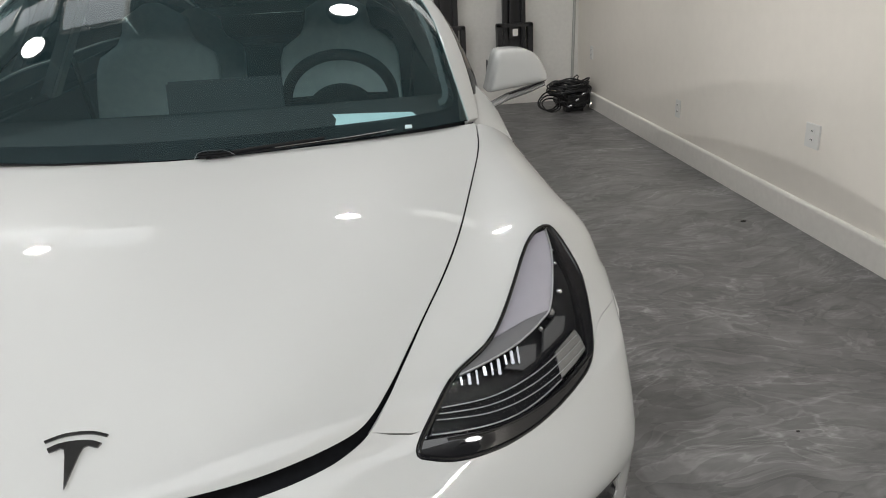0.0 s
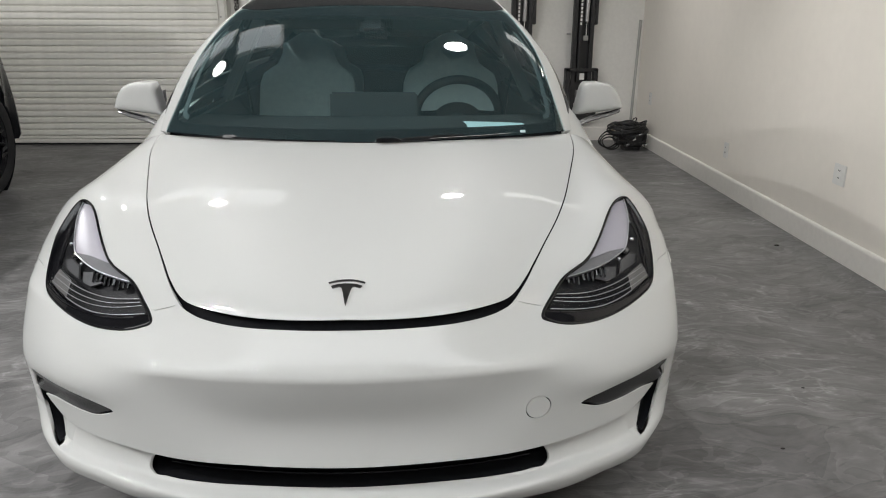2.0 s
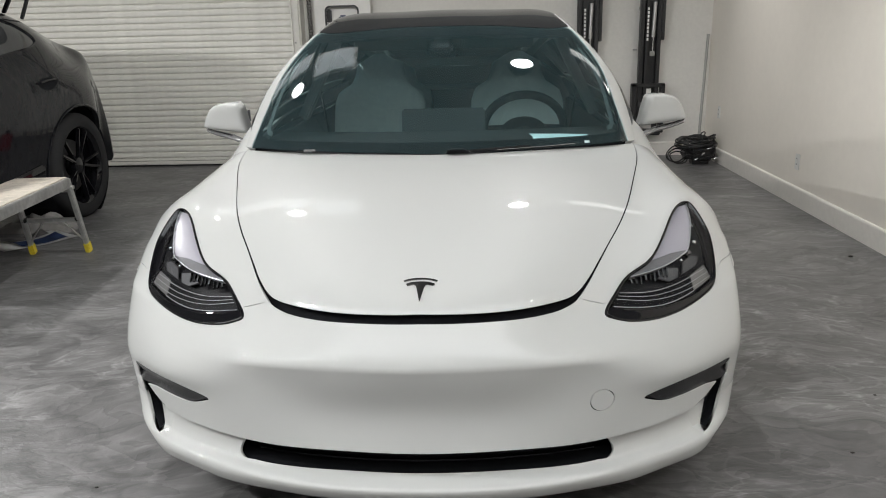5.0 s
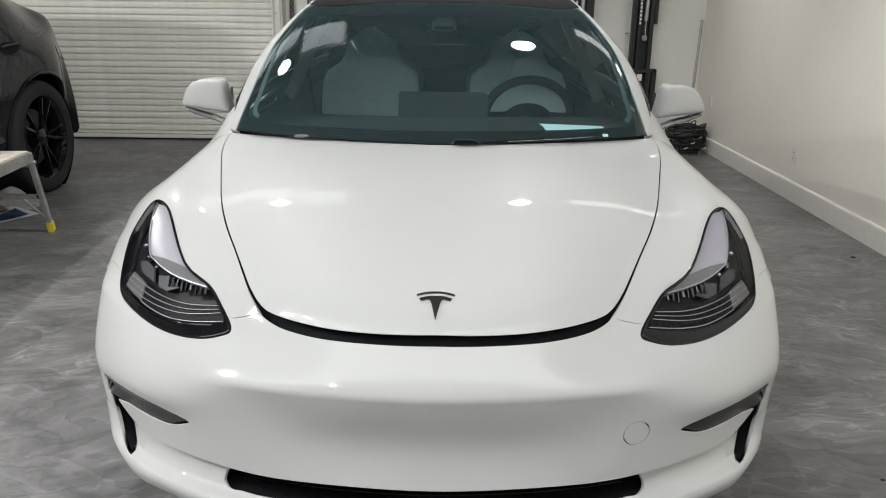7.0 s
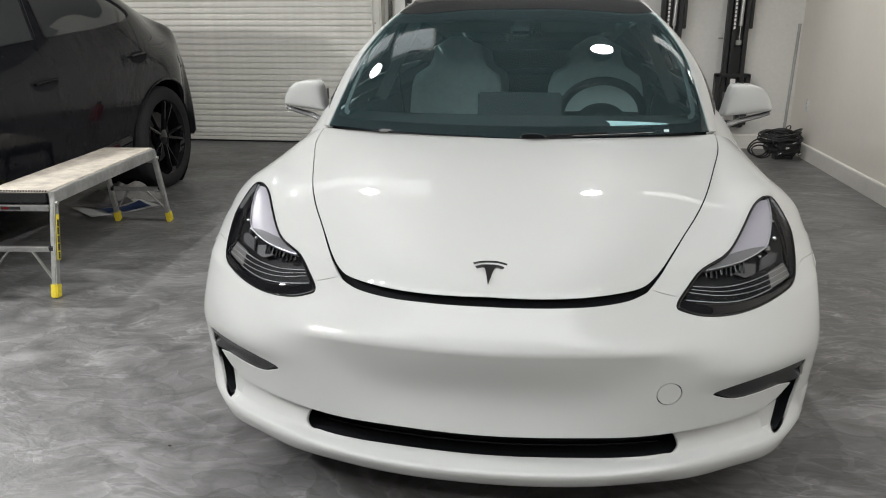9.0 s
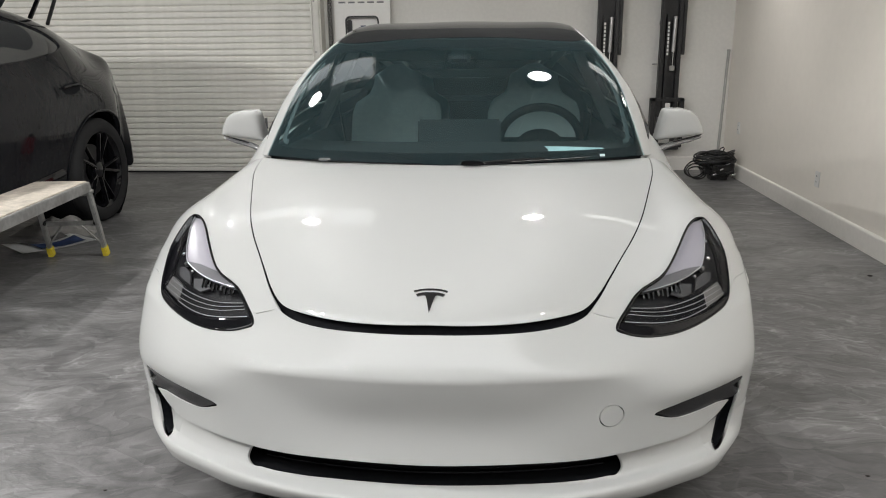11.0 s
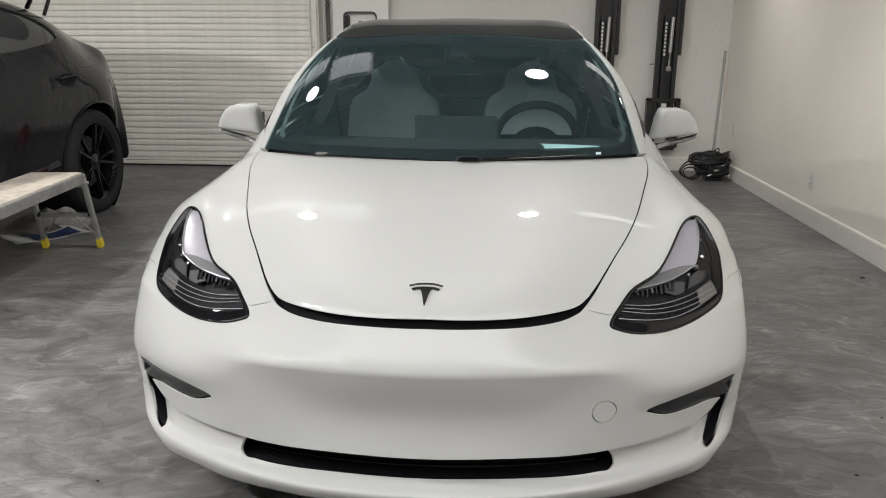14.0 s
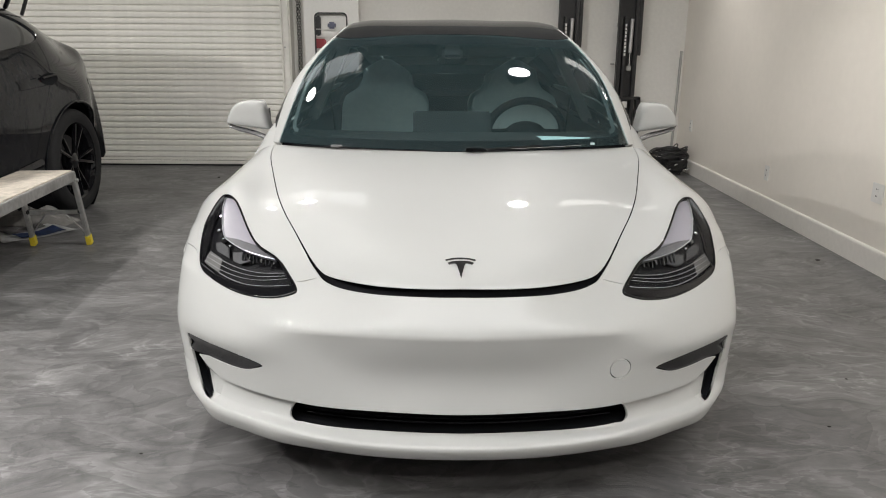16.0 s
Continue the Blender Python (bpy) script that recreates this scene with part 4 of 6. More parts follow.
def badge(car):
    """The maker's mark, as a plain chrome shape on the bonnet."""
    top = curve([(-.040, .002), (-.02, .0085), (0, .010), (.02, .0085), (.040, .002)], False, 4)
    low = curve([(.0385, -.001), (.02, .0050), (0, .0065), (-.02, .0050), (-.0385, -.001)], False, 4)
    arm = curve([(-.034, -.009), (-.02, -.0035), (0, -.0018), (.02, -.0035), (.034, -.009)], False, 4)
    stem = [(.030, -.0145), (.017, -.010), (.012, -.012), (.009, -.02), (0, -.066), (-.009, -.02), (-.012, -.012), (-.017, -.010), (-.030, -.0145)]
    c, h = .488, 1.0
    ob = patch("emblem", FRONT, np.concatenate((top, low)) * (1, h) + (0, c), EMBLEM, car, step=.02, rim=.003, lift=.004, label="small dark chrome emblem")
    patch("emblem_stem", FRONT, np.concatenate((arm, stem)) * (1, h) + (0, c), EMBLEM, ob, step=.02, rim=.003, lift=.004)


RAIL_IN = [(.662, .0), (.655, .28), (.688, .57), (.717, .80), (.720, .96), (.710, 1.15), (.69, 1.40), (.675, 1.8), (.68, 2.4), (.68, 2.9), (.68, 3.4)]


def greenhouse(car):
    rail = curve(RAIL_IN, False, 6)
    head = [(u, .965 - .10 * (u / .74) ** 2) for u in np.linspace(.74, 0, 16)]
    k = int(np.argmin(np.abs(rail[:, 1] - .86)))
    shield = np.concatenate(([(u, .0) for u in np.linspace(0, .65, 18)], rail[:k], head[1:]))
    screen = patch("windscreen", CABIN, both(shield), WINDSCREEN, car, step=.04, rim=0, label="tinted glass windscreen")
    screen.visible_shadow = False
    clear_edge = curve([(0, .075), (.30, .072), (.52, .062), (.612, .07), (.633, .12), (.638, .27), (.660, .50), (.674, .66), (.655, .765), (.585, .81), (.42, .842), (.20, .855), (0, .858)], False, 5)
    patch("black_border", CABIN, both(shield), GLOSS_BLACK, screen, (both(clear_edge),), .04, 0, -.004, "black printed glass border")
    roof = np.concatenate(([(u, .972 - .10 * (u / .74) ** 2) for u in np.linspace(0, .735, 16)], rail[k + 1:][:int(np.argmin(np.abs(rail[:, 1] - 3.3))) - k], [(u, 3.3) for u in np.linspace(.66, 0, 14)]))
    patch("roof_glass", CABIN, both(roof), ROOF_GLASS, car, step=.05, rim=.004, label="smoked black glass roof")
    for s in (1, -1):
        edge = np.concatenate((rail[:-1] + (.003, 0), [(.69, 3.38), (.775, 3.38)], [(.775 - .055 * max(0, 1 - v / .5), v) for v in np.linspace(3.2, .04, 40)], [(.715, .0)]))
        patch("roof_rail", CABIN, edge if s > 0 else flip(edge), PAINT_WHITE, car, step=.025, rim=.02, label="pearl white windscreen pillar and roof rail")
        win = np.concatenate(([(.781 - .055 * max(0, 1 - v / .5), v) for v in np.linspace(3.0, .10, 40)], [(.985, v) for v in np.linspace(.22, 2.75, 30)]))
        patch("side_window", CABIN, win if s > 0 else flip(win), DARK_GLASS, car, step=.06, rim=.004, label="dark tinted side windows")
        fill = np.concatenate(([(.781, v) for v in np.linspace(3.4, 3.04, 6)], [(.985, v) for v in np.linspace(2.8, 3.4, 8)]))
        patch("rear_pillar", CABIN, fill if s > 0 else flip(fill), PAINT_WHITE, car, step=.05, rim=.01)
        belt = np.concatenate(([(.988, v) for v in np.linspace(3.4, .12, 40)], [(1.02, v) for v in np.linspace(.12, 3.4, 40)]))
        patch("belt_trim", CABIN, belt if s > 0 else flip(belt), TRIM, car, step=.05, rim=.01, lift=.001)
    for s in (1, -1):
        a, b, c, d = (np.array(q) for q in ((.745, 1.262, .912), (.862, 1.285, .832), (.846, 1.46, .900), (.762, 1.44, .998)))
        quad = lambda u, v: (np.outer((1 - u) * (1 - v), a) + np.outer(u * (1 - v), b) + np.outer(u * v, c) + np.outer((1 - u) * v, d) + np.outer(.03 * u * (1 - u) * (1 - v * .3), (.5, 0, .9))) * (s, 1, 1)
        sq = np.array([(0, 0), (.25, 0), (.5, 0), (.75, 0), (1, 0), (1, 1), (.75, 1), (.5, 1), (.25, 1), (0, 1)], float)
        patch("sail_panel", quad if s > 0 else (lambda u, v, q=quad: q(1 - u, v)), sq, PAINT_WHITE, car, step=.1, rim=.01)
    # cowl under the windscreen's foot
    bm = bmesh.new()
    rows = []
    for x in np.linspace(-.72, .72, 33):
        y = 1.03 + .21 * (abs(x) / .735) ** 2
        rows.append([bm.verts.new((x, y + dy, z)) for dy, z in ((-.06, .865), (-.02, .888), (.02, .905), (.05, .93))])
    for a, b in zip(rows, rows[1:]):
        for i in range(3):
            bm.faces.new((a[i], b[i], b[i + 1], a[i + 1]))
    part("cowl", bm, VOID, car, "black plastic cowl", True)


def flanks(car):
    """Sides, tail and floor pan."""
    def arch(y, r, n=26):
        a = np.linspace(math.pi + .36, -.36, n)
        return [(y + r * math.cos(t), .335 + r * math.sin(t)) for t in a]
    for s in (1, -1):
        skin = SIDE if s > 0 else (lambda u, v: SIDE(-u, v) * (-1, 1, 1))
        def put(name, outline, material, **kw):
            o = np.asarray(outline)
            return patch(name, skin, o if s > 0 else flip(o), material, car, **kw)
        top = .70
        put("wing_side", [(.475, .24), (.475, .345), (.50, .56), (.56, .648), (.64, .679), (.70, .689), (.78, .704), (.92, .6995), (1.12, .70), (1.215, .70), (1.215, .21), (1.19, .20)] + arch(.83, .352)[::-1], PAINT_WHITE, step=.05, rim=.03)
        put("front_door", [(1.222, .30), (1.222, .70), (1.31, .70), (1.32, .86), (1.40, .905), (1.6, .925), (2.0, .945), (2.30, .955), (2.30, .30)], PAINT_WHITE, step=.06, rim=.01)
        put("rear_door", [(2.306, .30), (2.306, .955), (2.9, .97), (3.30, .98), (3.42, .80), (3.30, .55), (3.25, .30)], PAINT_WHITE, step=.06, rim=.01)
        put("sill", [(1.22, .20), (1.22, .295), (3.30, .295), (3.33, .20)], PAINT_WHITE, step=.06, rim=.02)
        put("rear_quarter", [(3.306, .98), (3.7, .998), (4.22, .995), (4.18, .70), (4.15, .44), (4.10, .25)] + arch(3.705, .352)[::-1] + [(3.33, .30), (3.31, .56), (3.426, .80)], PAINT_WHITE, step=.05, rim=.03)
        for y in (1.98, 2.98):
            put("door_handle", [(y, .80), (y + .20, .80), (y + .21, .815), (y + .20, .83), (y, .83), (y - .01, .815)], CHROME, step=.03, rim=.004, lift=.006)
        for y in (.83, 3.705):
            bm = lathe([(.352, 0), (.352, -.26 * s), (.05, -.26 * s)], 32)
            bmesh.ops.translate(bm, verts=bm.verts, vec=(s * .90, y, .335))
            part("wheel_arch_liner", bm, VOID, car)
    rear = [(u, 0) for u in np.linspace(0, .85, 14)] + [(.85, v) for v in np.linspace(.1, 1.05, 14)] + [(u, 1.05) for u in np.linspace(.8, 0, 14)]
    lamp_l = curve([(.40, .60), (.60, .58), (.80, .60), (.82, .68), (.70, .74), (.45, .70)], True, 4)
    back = patch("rear_bumper_and_boot", REAR, both(rear), PAINT_WHITE, car, (lamp_l, flip(lamp_l)), .04, .01)
    for s in (1, -1):
        patch("tail_lamp", REAR, lamp_l if s > 0 else flip(lamp_l), RED_LENS, car, step=.03, rim=.02)
    part("floor_pan", box((1.60, 4.0, .12), (0, 2.35, .235), .03), VOID, car)


def door_mirror(car, s):
    """A door mirror: white shell over a black foot with a chrome line."""
    bm = bmesh.new()
    edge = curve([(.838, .944), (.90, .948), (.98, .955), (1.034, .963), (1.041, .976), (1.026, 1.014), (.998, 1.050), (.958, 1.067), (.905, 1.071), (.869, 1.066), (.853, 1.026), (.841, .975)], True, 4)
    edge = edge - (0, .006)
    mid, rings = np.array((.93, .994)), []
    for t in (0, .3, .55, .72, .84, .92, .965, .99, .998, 1.0):
        k = (1 - t ** 9) ** (1 / 4.0) if t < 1 else .02
        rings.append([bm.verts.new((s * (mid[0] + (x - mid[0]) * k), 1.672 - .105 * t + .03 * (x - .93) / .1 * k * (1 - .4 * t), mid[1] + (z - mid[1]) * k)) for x, z in edge])
    for a, b in zip(rings, rings[1:]):
        for k in range(len(edge)):
            k2 = (k + 1) % len(edge)
            bm.faces.new((a[k], a[k2], b[k2], b[k]))
    bm.faces.new(rings[-1]), bm.faces.new(rings[0][::-1])
    shell = part("door_mirror", bm, PAINT_WHITE, car, "pearl white door mirror shell", True)
    base = [(.795, 1.46, .905, .012), (.84, 1.53, .912, .013), (.90, 1.575, .927, .014), (.98, 1.61, .941, .013), (1.035, 1.645, .950, .009)]
    bm = bmesh.new()
    rings = []
    for x, y, z, r in [(x, y, z - .006, r * .8) for x, y, z, r in base]:
        rings.append([bm.verts.new((s * x, y + 2.6 * r * math.cos(a), z + r * math.sin(a))) for a in (2 * math.pi * k / 12 for k in range(12))])
    for a, b in zip(rings, rings[1:]):
        for k in range(12):
            bm.faces.new((a[k], a[(k + 1) % 12], b[(k + 1) % 12], b[k]))
    bm.faces.new(rings[0]), bm.faces.new(rings[-1][::-1])
    part("mirror_foot", bm, MIRROR_FOOT, shell, "satin grey mirror foot", True)
    part("chrome_line", tube([(s * x, y - 1.9 * r, z + .006) for x, y, z, r in base[2:]], .0025, 6), GLOSS_BLACK, shell)
    bm = box((.16, .006, .09), (s * .935, 1.682, 1.0), .02)
    part("mirror_glass", bm, CHROME, shell)


def wheel(car, at, r, s, alloy, spokes, rim_r):
    bm = lathe([(rim_r, -.10), (rim_r + .03, -.108), (r - .035, -.105), (r - .008, -.085), (r, -.06), (r, .06), (r - .008, .085), (r - .035, .105), (rim_r + .03, .108), (rim_r, .10)], 56)
    m = Matrix.Translation(at) @ Matrix.Diagonal((s, 1, 1, 1))
    tyre_ob = part("tyre", bm, RUBBER, None, "black tyre", True)
    hub = new("wheel")
    hub.parent = car
    hub.matrix_basis = Matrix.Translation(at)
    tyre_ob.parent = hub
    tyre_ob.matrix_basis = Matrix.Diagonal((s, 1, 1, 1))
    bm = lathe([(rim_r, -.09), (rim_r - .02, -.085), (rim_r - .03, .0), (rim_r - .02, .075), (rim_r - .004, .088), (rim_r + .004, .097), (rim_r, .10)], 56)
    rim_ob = part("rim", bm, alloy, hub, "", True)
    rim_ob.matrix_basis = Matrix.Diagonal((s, 1, 1, 1))
    for k in range(spokes):
        a = 2 * math.pi * k / spokes
        b = a + (.10 if k % 2 else -.10)
        part("spoke", beam((s * .075, .05 * math.cos(a), .05 * math.sin(a)), (s * .072, (rim_r - .012) * math.cos(b), (rim_r - .012) * math.sin(b)), .03, .026, .006, side=(s, 0, 0)), alloy, hub)
    bm = lathe([(0, .088), (.03, .088), (.055, .078), (.06, .05), (.06, -.05), (0, -.05)], 24)
    cap_ob = part("hub_cap", bm, alloy, hub, "", True)
    cap_ob.matrix_basis = Matrix.Diagonal((s, 1, 1, 1))
    bm = lathe([(.16, -.01), (.16, .005), (.06, .005)], 32)
    disc = part("brake_disc", bm, STEEL_FRAME, hub)
    disc.matrix_basis = Matrix.Diagonal((s, 1, 1, 1))


def wipers(car):
    a = part("wiper", tube([(.06, 1.02, .921), (.20, 1.045, .925), (.40, 1.09, .929), (.56, 1.16, .929), (.68, 1.215, .928)], .0035, 6), GLOSS_BLACK, car, "black wiper blade")
    part("wiper_arm", tube([(.02, 1.04, .916), (.16, 1.05, .929), (.34, 1.085, .935)], .0045, 6), TRIM, a)
    # thin chrome tube stands in for the highlight along the blade
    part("wiper_highlight", tube([(.22, 1.046, .9285), (.40, 1.086, .9325), (.54, 1.15, .9325)], .0009, 5), CHROME, a, "thin chrome line put in as the highlight on the wiper")
    cap = part("wiper_cap", box((.085, .03, .012), (.080, 1.03, .927), .005), GLOSS_BLACK, car, "gloss black wiper hub cap")
    part("cap_edge", tube([(.034, 1.012, .921), (.042, 1.018, .934), (.060, 1.02, .9375), (.100, 1.02, .9375), (.118, 1.02, .931), (.128, 1.018, .925)], .0011, 5), CHROME, cap, "thin bright cap edge")
    part("wiper", tube([(-.52, 1.125, .925), (-.3, 1.06, .922), (-.1, 1.04, .920)], .0035, 6), GLOSS_BLACK, car, "black wiper blade")
    part("wiper_cap", box((.05, .02, .010), (-.47, 1.11, .927), .004), MIRROR_FOOT, car)
    part("label_tab", box((.018, .003, .010), (.552, 1.125, .940), 0, None, Matrix.Rotation(radians(-50), 3, "X")), PAPER, car)


def interior(car):
    """Dashboard, display, steering wheel, seats and the paper on the dash."""
    bm = bmesh.new()
    rows = []
    for x in np.linspace(-.72, .72, 25):
        f = (abs(x) / .72) ** 2
        rows.append([bm.verts.new((x, y + .16 * f * (1 - k / 6), z)) for k, (y, z) in enumerate(((1.07, .905), (1.25, .922), (1.45, .926), (1.62, .925), (1.72, .912), (1.76, .88), (1.70, .70)))])
    for a, b in zip(rows, rows[1:]):
        for i in range(6):
            bm.faces.new((a[i], b[i], b[i + 1], a[i + 1]))
    dash = part("dashboard", bm, DASH, car, "charcoal dashboard", True)
    tilt = Matrix.Rotation(radians(-12), 3, "X")
    display = part("touch_screen", box((.375, .014, .225), (0, 1.77, .895), .008, None, tilt), SCREEN, car, "switched-off landscape touch screen")
    part("screen_stalk", rod((0, 1.80, .82), (0, 1.86, .78), .03), TRIM, display)
    # steering wheel
    c, turn = Vector((.371, 1.93, .890)), Matrix.Rotation(radians(-65), 3, "X")
    ring = [c + turn @ Vector((.187 * math.cos(t), .180 * math.sin(t), 0)) for t in (2 * math.pi * k / 40 for k in range(40))]
    wheel_ob = part("steering_wheel", tube(ring, .0195, 10, closed=True), DASH, car, "black three-spoke steering wheel", True)
    bm = bmesh.new()
    bmesh.ops.create_uvsphere(bm, u_segments=24, v_segments=10, radius=1, matrix=Matrix.Translation(c + turn @ Vector((0, .01, 0))) @ turn.to_4x4() @ Matrix.Diagonal((.105, .075, .025, 1)))
    part("wheel_hub", bm, DASH, wheel_ob, smooth=True)
    for dx, dy in ((-.172, .0), (.172, .0), (0, .165)):
        part("spoke", beam(c + turn @ Vector((dx * .25, dy * .4 + .015, 0)), c + turn @ Vector((dx, dy + .02 * (dy == 0), 0)), .075, .016, .006, side=turn @ Vector((0, 1, 0) if dx else (1, 0, 0))), DASH, wheel_ob)
    part("steering_column", rod(c + Vector((0, -.02, -.03)), c + Vector((0, -.22, -.12)), .05), DASH, wheel_ob)
    def seat(x, y, lean, high, name="front_seat"):
        """A one-piece seat: cushion and a backrest that narrows to its head restraint."""
        ob = part(name, box((.52, .50, .17), (x, y - .24, .47), .06, None, None, 4), SEAT, car, "pale grey leather seat", True)
        bm = bmesh.new()
        n, rows = 20, []
        t = Matrix.Rotation(radians(-lean), 3, "X")
        for i in range(15):
            h = i / 14
            w = .255 - .012 * h - .11 * max(0, min(1, (h - .68) / .15)) ** 2 * (3 - 2 * max(0, min(1, (h - .68) / .15)))
            w *= math.sqrt(max(.02, 1 - max(0, (h - .90) / .105) ** 2))
            deep = .075 - .02 * h
            row = []
            for k in range(n):
                a = 2 * math.pi * k / n
                cx, cy = math.cos(a), math.sin(a)
                px = w * math.copysign(abs(cx) ** .55, cx)
                py = deep * math.copysign(abs(cy) ** .6, cy) - (.045 * (abs(px) / w) ** 3 * max(0, min(1, (.80 - h) / .3)))
                row.append(bm.verts.new(Vector((x, y, .52)) + t @ Vector((px, py, high * h))))
            rows.append(row)
        for a, b in zip(rows, rows[1:]):
            for k in range(n):
                bm.faces.new((a[k], a[(k + 1) % n], b[(k + 1) % n], b[k]))
        bm.faces.new(rows[-1]), bm.faces.new(rows[0][::-1])
        part("backrest", bm, SEAT, ob, "", True)
        return ob
    for x in (-.37, .37):
        seat(x, 2.40, 16, .72)
    for x in (-.38, .38):
        seat(x, 3.22, 24, .68, "rear_seat")
    part("centre_console", box((.26, 1.1, .30), (0, 2.2, .50), .05), DASH, car)
    for s in (1, -1):
        part("door_card", box((.05, 1.9, .45), (s * .765, 2.45, .70), .02), CABIN_DARK, car)
        inner = np.array([(1.34, .45), (1.34, .87), (1.45, .92), (2.0, .965), (3.0, .995), (4.15, 1.02), (4.15, .45)])
        patch("side_lining", SIDE if s > 0 else (lambda u, v: SIDE(-u, v) * (-1, 1, 1)), inner if s > 0 else flip(inner), CABIN_DARK, car, step=.08, rim=.02, lift=-.03)
        part("centre_pillar", beam((s * .77, 2.36, .90), (s * .55, 2.42, 1.36), .10, .05, .01, side=(0, 1, 0)), HEADLINER, car)
        part("belt_strap", beam((s * .70, 2.44, 1.18), (s * .62, 2.44, .60), .045, .004, .001, side=(0, 1, 0)), VOID, car)
    for v0, v1 in ((.89, 1.06), (1.74, 1.86), (3.0, 3.28)):
        strip = both([(0, v0), (.70, v0 - .07 * (v0 < 1)), (.72, v1), (0, v1)])
        patch("roof_beam", CABIN, strip, CABIN_DARK, car, step=.06, rim=0, lift=-.03)
    for s in (1, -1):
        strip = np.array([(.66, 1.0), (.775, 1.0), (.775, 3.2), (.62, 3.2)])
        patch("roof_lining", CABIN, strip if s > 0 else flip(strip), HEADLINER, car, step=.06, rim=0, lift=-.03)
    for s in (1, -1):
        strip = np.concatenate(([(.765, v) for v in np.linspace(3.38, 2.6, 8)], [(.99, v) for v in np.linspace(2.6, 3.38, 8)]))
        patch("rear_pillar_lining", CABIN, strip if s > 0 else flip(strip), CABIN_DARK, car, step=.06, rim=0, lift=-.02)
    for s in (-1, 1):
        part("sun_visor", box((.34, .012, .12), (s * .25, 2.0, 1.315), .005, None, Matrix.Rotation(radians(18), 3, "X")), surface("grey_visor", (.05, .053, .054), .8) if s < 0 else bpy.data.materials["grey_visor"], car)
    for s in (1, -1):
        trim = np.concatenate((curve([(.590, .095), (.612, .105), (.626, .15), (.632, .27), (.652, .50), (.664, .64), (.662, .70)], False, 4), curve([(.650, .695), (.648, .63), (.634, .50), (.614, .27), (.609, .17), (.602, .13), (.588, .118)], False, 4)))
        patch("pillar_trim", CABIN, trim if s > 0 else flip(trim), PILLAR_GREY, car, step=.04, rim=.004, lift=-.012, label="pale grey inner pillar trim")
    pod = part("mirror_pod", box((.10, .12, .04), (0, 1.80, 1.270), .015, None, Matrix.Rotation(radians(24), 3, "X")), VOID, car)
    part("rear_view_mirror", box((.15, .02, .045), (0, 1.90, 1.245), .015), VOID, pod)
    part("parcel_shelf", box((1.3, .9, .03), (0, 3.85, .95), .01), CABIN_DARK, car)
    part("boot_liner", box((1.66, .03, .62), (0, 3.98, .78), .01), CABIN_DARK, car)
    part("rear_bulkhead", box((1.3, .03, .45), (0, 3.70, .74), .01), CABIN_DARK, car)


def dash_paper():
    ob = link_mesh("paper_sheet", [(.355, 1.372, .9400), (.366, 1.300, .9385), (.363, 1.208, .9380), (.470, 1.225, .9395), (.578, 1.232, .9385), (.585, 1.27, .9395), (.577, 1.323, .9405), (.46, 1.345, .9415)], [(0, 1, 2, 3, 4, 5, 6, 7)], PAPER)
    tagged(ob, "pale blue paper sheet lying on the dashboard", "paper")


saloon()
dash_paper()

# ---- the black SUV ----
SUV_RIBS = [
    (-.40, .62, (.50, .62), (.62, .58), (.70, .52), (.72, .42), (.65, .30)),
    (-.20, .82, (.60, .81), (.78, .76), (.86, .68), (.88, .50), (.82, .27)),
    (.40, 1.02, (.60, 1.01), (.86, .97), (.96, .88), (.99, .60), (.93, .26)),
    (1.0, 1.13, (.60, 1.12), (.88, 1.05), (.97, .93), (.99, .62), (.93, .27)),
    (1.9, 1.60, (.56, 1.57), (.91, 1.09), (.98, .96), (.985, .62), (.93, .28)),
    (2.7, 1.66, (.60, 1.62), (.93, 1.16), (.985, 1.0), (.98, .62), (.93, .28)),
    (3.4, 1.64, (.60, 1.60), (.93, 1.22), (.995, 1.05), (.985, .62), (.94, .28)),
    (3.95, 1.55, (.60, 1.53), (.91, 1.27), (1.0, 1.06), (1.0, .62), (.94, .28)),
    (4.35, 1.355, (.62, 1.345), (.85, 1.235), (.955, 1.07), (.985, .62), (.92, .30)),
    (4.62, 1.215, (.62, 1.212), (.818, 1.183), (.865, 1.04), (.90, .62), (.885, .34)),
    (4.75, 1.08, (.52, 1.08), (.64, 1.05), (.735, .93), (.815, .62), (.80, .36)),
    (4.80, .95, (.40, .95), (.52, .93), (.60, .85), (.62, .62), (.52, .42)),
]
SUV_U = [0, .60, 1.10, 1.32, 1.72, 2.08]
SUV = loft(SUV_U, [r[0] for r in SUV_RIBS], [[((0, r[0], r[1]) if k == 0 else (r[k + 1][0], r[0], r[k + 1][1])) for r in SUV_RIBS] for k in range(6)])


def on_suv(points):
    """Outline points (y, z) of the SUV's flank, as (u, v) on its skin."""
    us, out = np.linspace(.45, 2.08, 400), []
    for y, z in points:
        zs = SUV(us, np.full(400, y))[:, 2]
        out.append((us[int(np.argmin(np.abs(zs - z)))], y))
    return np.array(out)


